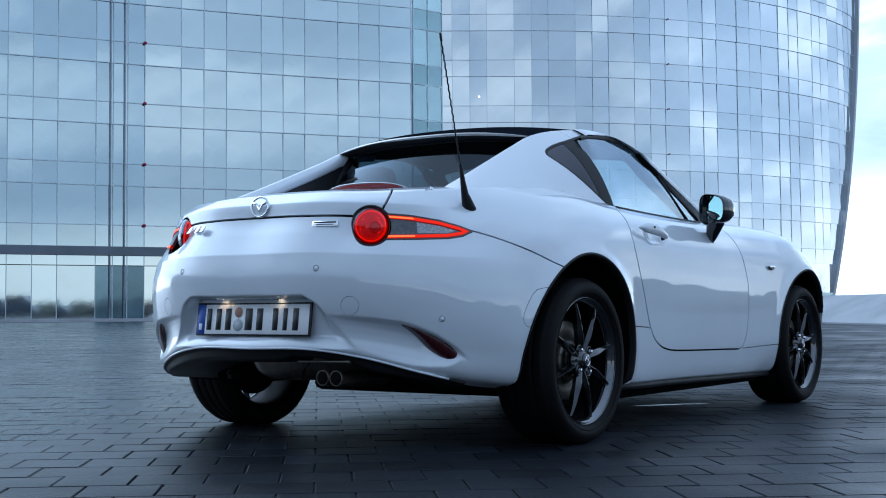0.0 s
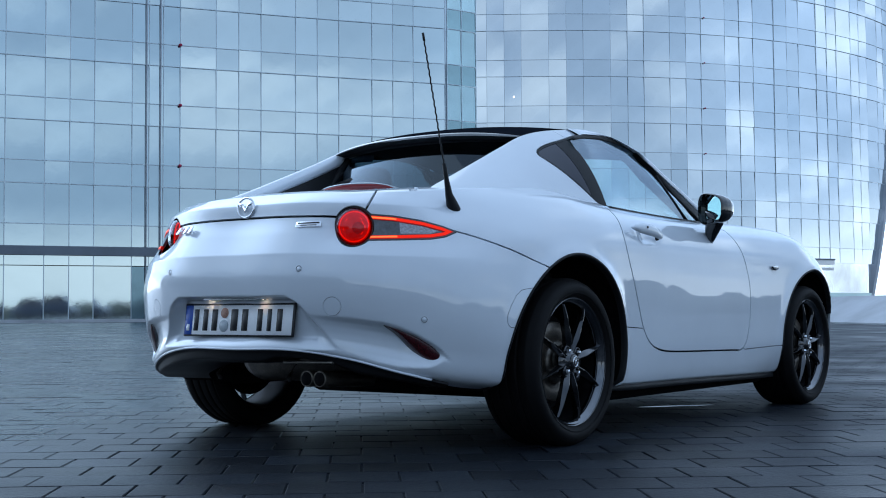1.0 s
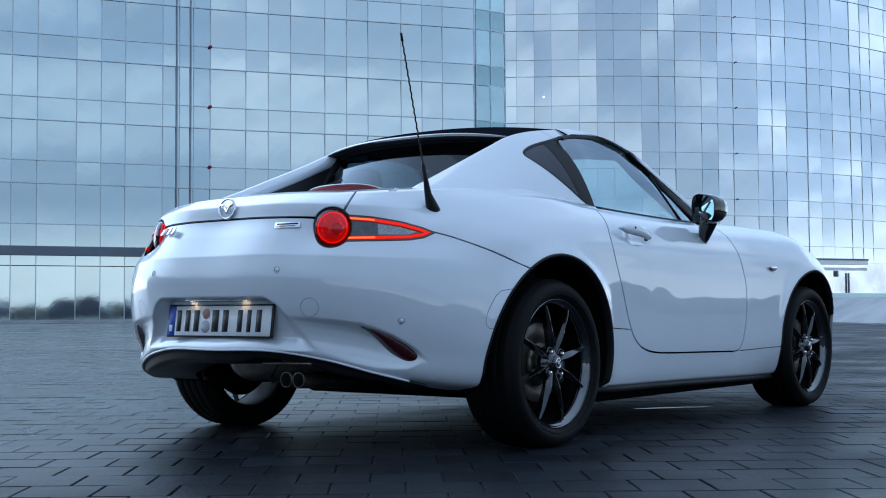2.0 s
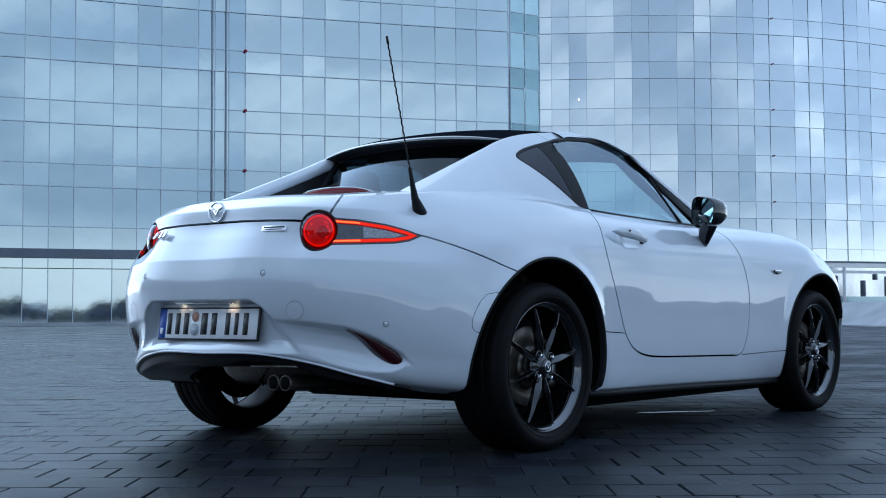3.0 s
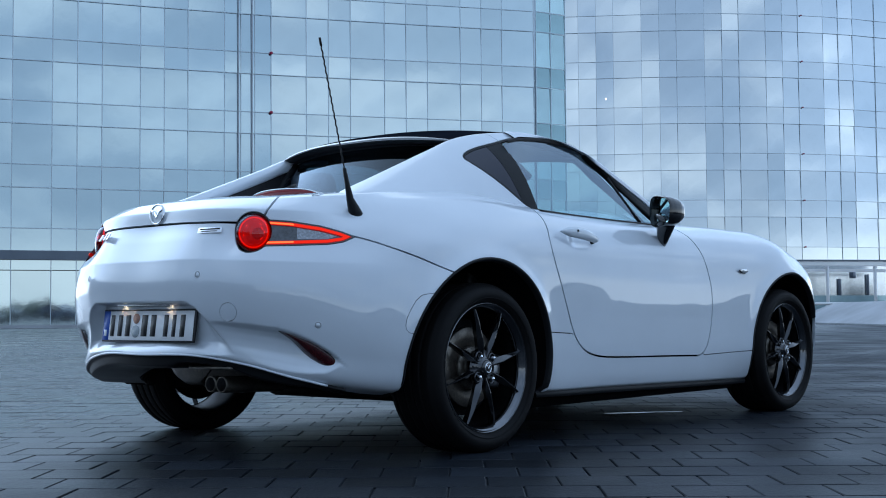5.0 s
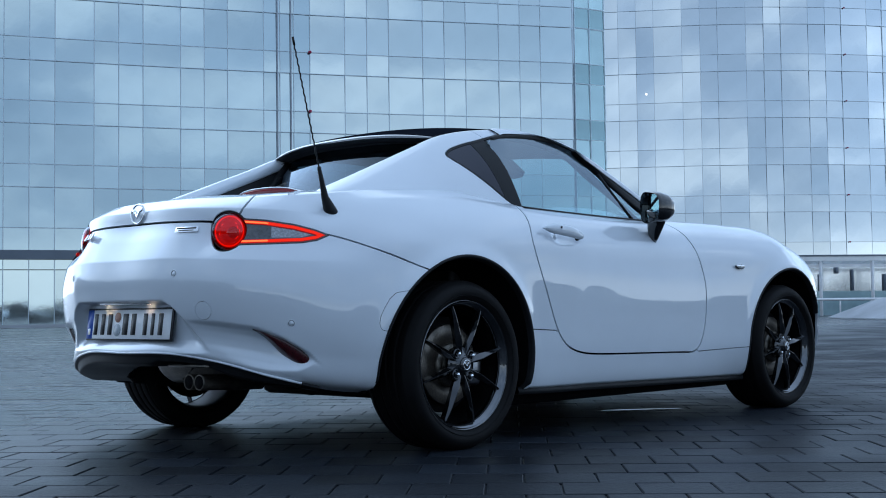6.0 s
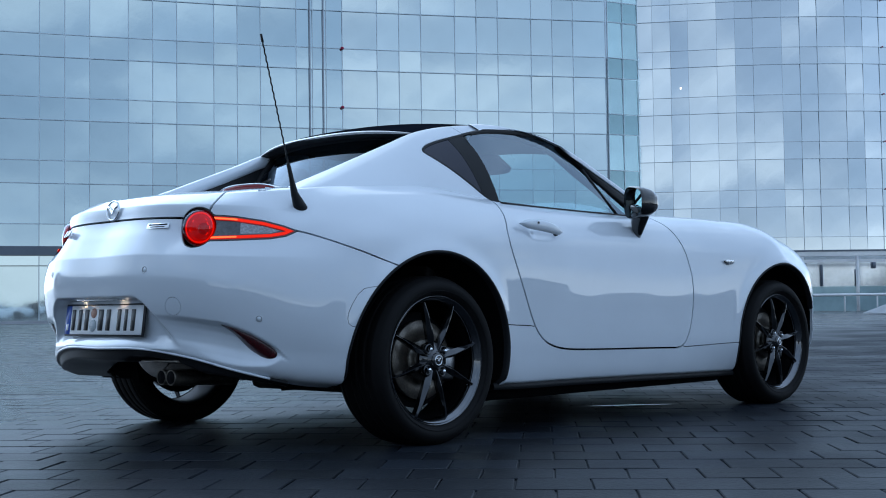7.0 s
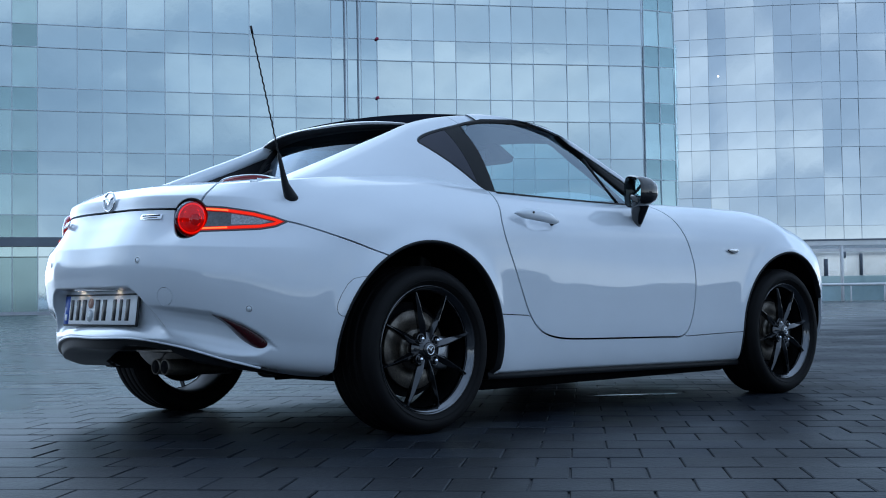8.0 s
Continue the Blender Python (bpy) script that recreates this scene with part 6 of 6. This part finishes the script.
bmesh.ops.solidify(ret, geom=ret.faces[:], thickness=0.3)
part("end_wall", ret, BAND, left_wing, "dark grey end wall", smooth=False)
part("roof_coping", sheet(lambda u, v: tuple(at_l(left_cols[0] + (2.55 - left_cols[0]) * u, 17.65 + 0.3 * v, 0.12)), lin(0, 1, 40), lin(0, 1, 2), 0.5), FIN, left_wing, "grey metal roof coping", smooth=False)


# green-tinted bay that closes the near wing
def bay_line(s):
    p0, p1 = np.array((45.10, 32.54)), np.array((46.75, 32.0))
    d = (p1 - p0) / np.linalg.norm(p1 - p0)
    return p0 + d * s, (d[1], -d[0])


BAY_W = float(np.hypot(1.65, 0.54))
bay_wing, at_b, _ = facade("green_glass_bay", "narrow bay of green-grey glass between the wings", bay_line, [0.0, BAY_W * 0.5, BAY_W], 17.6,
                           tints=lambda i, j: GREEN_PANE_LIGHT if j % 2 == 1 else GREEN_PANE)

# the far wing: a round-fronted curtain wall that leans out at its end
VIEW, ACR, ORIGIN = np.array((0.823, 0.567)), np.array((0.567, -0.823)), np.array((-3.98, -2.98))
R_WING = 29.0


def right_line(s):
    if s < 0:
        return ORIGIN + VIEW * 73.5 + ACR * (4.0 + s), tuple(-VIEW)
    a = s / R_WING
    lat, dep = 4.0 + R_WING * math.sin(a), 73.5 + R_WING * (1 - math.cos(a))
    nrm = -VIEW * math.cos(a) + ACR * math.sin(a)
    return ORIGIN + VIEW * dep + ACR * lat, tuple(nrm)


def wing_end(z):
    return 23.0 + 0.46 * z - 0.0078 * z * z


right_cols, s, k = [-5.03], -5.03, 0
while s < 29.5:
    s += [1.60, 1.02, 0.99][k % 3]
    right_cols.append(s)
    k += 1
right_cols = [-9.2, -7.6, -6.6] + right_cols
right_wing, at_r, zs_r = facade("round_glass_wing", "round-fronted mirror-glass wing with a grey edge fin", right_line, right_cols, 22.3, skip_low=True, flare_end=wing_end, column_turn=0.013, pane_turn=0.0016, gap=0.010, bar_deep=0.012, bar_wide=0.020)
end_s = 23.0
fin = bmesh.new()
rows = []
for z in lin(0, 22.5, 16):
    rows.append([fin.verts.new(at_r(wing_end(z) + a, z, o)) for a, o in ((-0.02, -0.2), (-0.02, 0.22), (0.34, 0.22), (0.34, -0.6))])
for a, b in zip(rows, rows[1:]):
    for q in range(3):
        fin.faces.new((a[q], a[q + 1], b[q + 1], b[q]))
bmesh.ops.recalc_face_normals(fin, faces=fin.faces)
part("edge_fin", fin, FIN, right_wing, "grey metal fin at the end of the round wall", smooth=False)

# red bracket lamps at the floor lines
for line_at, s0, zs in ((at_l, -10.0, zs_l), (at_r, 9.6, zs_r)):
    for z in zs[1::2]:
        p = line_at(s0, z, 0.09 if line_at is at_l else 0.06)
        o = part("facade_bracket", rounded_box(*((0.13, 0.13, 0.13, 0.04) if line_at is at_l else (0.085, 0.085, 0.085, 0.025)), 2), RED_DOT, left_wing if line_at is at_l else right_wing, "small dark red facade bracket")
        o.location = p
# small wall lamp on the round wing
lamp_ob = part("facade_lamp", revolve([(0, -0.05), (0.03, -0.045), (0.05, -0.015), (0.055, 0.03), (0, 0.03)], 20, "z"), mat("lit_lamp_glass", (0.8, 0.8, 0.78), rough=0.3, emit=(1.0, 0.95, 0.85), emit_strength=2.0), right_wing, "small lit wall lamp")
lamp_ob.location = at_r(-1.87, 12.79, 0.05)
# thick paired mullions
for s0 in (-11.47, -10.86):
    bm = rounded_box(0.052, 0.16, 17.6, 0.015, 1)
    o = part("thick_mullion", bm, FIN, left_wing, "thick dark mullion")
    o.location = at_l(s0, 8.8, 0.05)
    o.rotation_euler = (0, 0, math.atan2(left_line(s0)[1][1], left_line(s0)[1][0]) + math.pi / 2)

# canopy, posts and railing at the foot of the round wing
def foot(u, z, out):
    reach = 14.0 if out > 5 else 15.5 if out > 3 else end_s
    return tuple(at_r(right_cols[0] + (reach - right_cols[0]) * u, z, out))


canopy = empty("entrance_canopy", label="long white canopy with thin posts along the round wing", category="canopy")
part("canopy_roof", sheet(lambda u, v: foot(u, 2.96 + 0.24 * v, 3.2), lin(0, 1, 40), lin(0, 1, 2), 0.5), PALE_PANEL, canopy, "pale metal canopy fascia", smooth=False)
part("canopy_edge", sheet(lambda u, v: foot(u, 3.20 + 0.09 * v, 3.26), lin(0, 1, 40), lin(0, 1, 2), 0.5), BAND, canopy, "dark roof edge of the canopy", smooth=False)
part("canopy_beam", sheet(lambda u, v: foot(u, 2.62 + 0.16 * v, 3.5), lin(0, 1, 40), lin(0, 1, 2), 0.12), WHITE_METAL, canopy, "white beam under the canopy", smooth=False)
for s0 in [right_cols[0] + 2.6 * q for q in range(9)]:
    o = part("canopy_post", rounded_box(0.15, 0.15, 2.94, 0.02, 1), WHITE_METAL, canopy)
    o.location = at_r(s0, 1.47, 3.62)
part("undercroft_wall", sheet(lambda u, v: foot(u, 3.22 * v, 0.1), lin(0, 1, 40), lin(0, 1, 2), 0.2), PALE_GLAZING, right_wing, "pale glazed ground floor under the canopy", smooth=False)
part("lower_panel", sheet(lambda u, v: foot(u, 0.02 + 1.36 * v, 0.42), lin(0, 1, 40), lin(0, 1, 2), 0.06), RAIL_GLASS, right_wing, "teal lower wall panel", smooth=False)
for q in range(7):
    o = part("door_post", rounded_box(0.15, 0.15, 0.95, 0.02, 1), BAND, right_wing, "dark post between the pale ground floor panels")
    o.location = at_r(right_cols[0] + 3.9 * q + 1.2, 1.86, 0.40)
    o = part("door_frame", rounded_box(0.42 if q % 2 else 0.30, 0.06, 0.36, 0.02, 1), BAND, right_wing, "dark fitting over the ground floor glazing")
    o.location = at_r(right_cols[0] + 3.9 * q + 2.2, 2.55, 0.36)
    o = part("door_post", rounded_box(0.11, 0.11, 1.2, 0.02, 1), BAND, right_wing, "dark post between the pale ground floor panels")
    o.location = at_r(right_cols[0] + 3.9 * q + 3.1, 2.0, 0.40)
rail_t = empty("balustrade", label="white painted steel railing before the round wing", category="railing")
for zz in (0.88,):
    part("top_rail", tube([foot(u, zz, 5.2) for u in lin(0, 1, 40)], 0.075, 8), WHITE_METAL, rail_t)
for q in range(16):
    o = part("rail_post", rounded_box(0.07, 0.07, 0.90, 0.01, 1), WHITE_METAL, rail_t)
    o.location = at_r(right_cols[0] + 1.45 * q, 0.45, 5.2)

# pale sloping ramp wall
ramp = bmesh.new()
r0, r1 = np.array((47.1, 21.0)), np.array((20.5, -0.4))
rows = []
for u in lin(0, 1, 20):
    p = r0 + (r1 - r0) * u
    h = 0.07 + 0.76 * smoothstep(0, 0.06, u)
    d = (r1 - r0) / np.linalg.norm(r1 - r0)
    nrm = np.array((-d[1], d[0]))
    if nrm @ (p - ORIGIN) < 0:
        nrm = -nrm
    rows.append([ramp.verts.new((*(p + nrm * o), z)) for o, z in ((0, 0), (0, 0.05), (1.6, h), (6.0, h + 0.05), (6.0, 0))])
for a, b in zip(rows, rows[1:]):
    for q in range(4):
        ramp.faces.new((a[q], a[q + 1], b[q + 1], b[q]))
ramp.faces.new(rows[0]); ramp.faces.new(rows[-1])
bmesh.ops.recalc_face_normals(ramp, faces=ramp.faces)
tagged(part("ramp", ramp, CONCRETE, None, smooth=False), label="pale concrete ramp bank beside the plaza", category="ramp", kind="structure")

# dark planting behind the camera, seen in the glass and the paint
hedge = bmesh.new()
rnd = random.Random(5)
for q in range(320):
    az = 100 + 264 * q / 320 + rnd.uniform(-1, 1)
    a = radians(az)
    r = rnd.uniform(55, 75)
    tall = 0.62 if 222 < az < 272 else 3.4 if az < 188 else 0.85
    h = (rnd.uniform(1.6, 3.2) if tall > 0.7 else rnd.uniform(2.2, 2.7)) * tall * (0.75 + 0.4 * math.sin(q * 0.21) ** 2) if tall < 3 else rnd.uniform(8.3, 9.6)
    c = Matrix.Translation((r * math.cos(a), r * math.sin(a), h * 0.42)) @ Matrix.Diagonal((rnd.uniform(2, 3.5), rnd.uniform(2, 3.5), h * 0.62, 1))
    got = bmesh.ops.create_icosphere(hedge, subdivisions=2, radius=1.0, matrix=c)
    for v in got["verts"]:
        v.co += Vector((noise.noise(v.co * 0.9), noise.noise(v.co * 0.9 + Vector((9, 0, 0))), noise.noise(v.co * 0.9 + Vector((0, 9, 0))))) * 0.8
tagged(part("hedge", hedge, HEDGE, None, smooth=False), label="distant dark shrubs along the plaza's edge", category="hedge", kind="stuff")

# vehicles parked behind the camera, mirrored in the glass and the paint
CAR_DARK = mat("dark_blue_car_paint", (0.03, 0.045, 0.08), rough=0.3, coat=1.0, stain=0.1)
CAR_GREY = mat("dark_grey_car_paint", (0.06, 0.065, 0.07), rough=0.3, metal=0.4, coat=1.0, stain=0.1)


def parked_car(x, y, turn_deg, paint, label, tall=1.0, long=1.0):
    outline = [(-2.15, .32), (-2.18, .62), (-2.05, .90), (-1.60, 1.02), (-1.15, 1.42), (-.30, 1.50), (.45, 1.42), (1.05, 1.00), (1.85, .86), (2.12, .66), (2.15, .32)]
    top = empty("parked_car", label=label, category="car")
    top.matrix_basis = pose(x, y, 0, 0, 0, turn_deg)
    bm = prism([(px * long, .32 + (pz - .32) * tall) for px, pz in outline], 1.72, 0.05)
    bmesh.ops.translate(bm, vec=(0, -0.86, 0), verts=bm.verts)
    part("body", bm, paint, top, smooth=False)
    glass_line = [(-1.50, 1.03), (-1.10, 1.36), (-.30, 1.43), (.38, 1.36), (.85, 1.03)]
    for sgn in (-1, 1):
        gl = prism([(px * long, .32 + (pz - .32) * tall) for px, pz in glass_line], 0.02)
        bmesh.ops.translate(gl, vec=(0, 0.86 * sgn - 0.01 + 0.004 * sgn, 0), verts=gl.verts)
        part("side_window", gl, DARK_GLASS, top, smooth=False)
        for wx in (-1.32, 1.32):
            part("wheel", revolve([(0, -.09), (.2, -.09), (.30, -.08), (.32, 0), (.30, .09), (0, .09)], 24, "y", pose(wx * long, 0.80 * sgn, 0.32)), RUBBER, top)
    return top


for px, py, rot, paint, lab, tall, long in ((4.0, -15.0, 12, CAR_DARK, "dark blue parked hatchback seen in reflections", 1.0, 1.0), (9.3, -17.0, 10, CAR_DARK, "tall dark blue parked van seen in reflections", 1.35, 1.1),
                                            (15.5, -18.2, 14, CAR_GREY, "dark grey parked car seen in reflections", 1.0, 1.0), (-1.8, -14.0, 8, CAR_GREY, "dark grey parked saloon seen in reflections", 0.95, 1.05)):
    parked_car(px, py, rot, paint, lab, tall, long)

# puddle under the car
pud = bmesh.new()
for (cx, cy, lx, ly, rot) in ((1.74, -0.33, 0.15, 0.020, -34), (1.88, -0.44, 0.07, 0.012, -34)):
    m = pose(cx, cy, 0.0035, 0, 0, rot)
    pud.faces.new([pud.verts.new(m @ Vector((lx * math.cos(t) * (1 + 0.1 * math.sin(3 * t)), ly * math.sin(t), 0))) for t in lin(0, 2 * math.pi, 33)[:-1]])
bmesh.ops.recalc_face_normals(pud, faces=pud.faces)
tagged(part("puddle", pud, WATER, None, smooth=False), label="thin puddle on the paving under the car", category="puddle", kind="stuff")

# ---- paving stones: single pieces near the car, the joined field beyond ----


def stone_mesh(seed):
    rnd = random.Random(seed)
    a, b, g = PITCH / 2, DEEP / 2, 0.0022
    bv = 0.003
    j = lambda: rnd.uniform(-0.0012, 0.0012)
    top = [(-a + g + bv + j(), -b + g + bv + j()), (a - g - bv + j(), -b + g + bv + j()), (a - g - bv + j(), b - g - bv + j()), (-a + g + bv + j(), b - g - bv + j())]
    out = [(x + math.copysign(bv, x), y + math.copysign(bv, y)) for x, y in top]
    v = [(x, y, 0.0) for x, y in top] + [(x, y, -0.0025) for x, y in out] + [(x, y, -0.02) for x, y in out]
    f = [(0, 1, 2, 3)] + [(k, 4 + k, 4 + (k + 1) % 4, (k + 1) % 4) for k in range(4)] + [(4 + k, 8 + k, 8 + (k + 1) % 4, 4 + (k + 1) % 4) for k in range(4)]
    return v, f


STONES = [stone_mesh(q) for q in range(6)]
stone_data = []
for v, f in STONES:
    me = bpy.data.meshes.new("paving_stone")
    me.from_pydata(v, [], f)
    me.materials.append(PAVER)
    stone_data.append(me)
pavement = part("pavement", rounded_box(0.5, 0.5, 0.004, 0.0, 1, pose(0.9, 0.0, -0.005)), JOINT, None)
tagged(pavement, label="damp dark block paving in running bond", category="pavement", kind="structure")
A0_, N0_ = 1.038, -1.188
cells = []
rnd = random.Random(11)
for r in range(-16, 62):
    for c in range(-48, 34):
        al = A0_ + (c + 0.5 + (0.5 if r % 2 else 0.0)) * PITCH - 0.004 * (r % 2)
        ac = N0_ + (r - 0.5) * DEEP
        p = ROW * al + ACROSS * ac
        if -3.2 < p.x < 12.5 and -4.6 < p.y < 12.0:
            near = (Vector((p.x, p.y, 0)) - Vector((-0.6, -1.6, 0))).length
            cells.append((near, p.x, p.y))
cells.sort()
turn = math.atan2(ROW.y, ROW.x)
fv, ff = [], []
for q, (near, x, y) in enumerate(cells):
    z = rnd.uniform(-0.0018, 0.0)
    m = Matrix.Translation((x, y, z)) @ Matrix.Rotation(turn + rnd.uniform(-0.004, 0.004), 4, "Z") @ Euler((rnd.uniform(-0.006, 0.006), rnd.uniform(-0.006, 0.006), 0)).to_matrix().to_4x4()
    kind = rnd.randrange(6)
    if q < 298:
        o = new("paving_stone", stone_data[kind])
        o.parent = pavement
        o.matrix_basis = m
    else:
        k0 = len(fv)
        v, f = STONES[kind]
        fv += [tuple(m @ Vector(w)) for w in v]
        ff += [tuple(i + k0 for i in t) for t in f[:5]]
me = bpy.data.meshes.new("paving_field")
me.from_pydata(fv, [], ff)
tagged(part("paving_field", me, PAVER, pavement), kind="stuff")
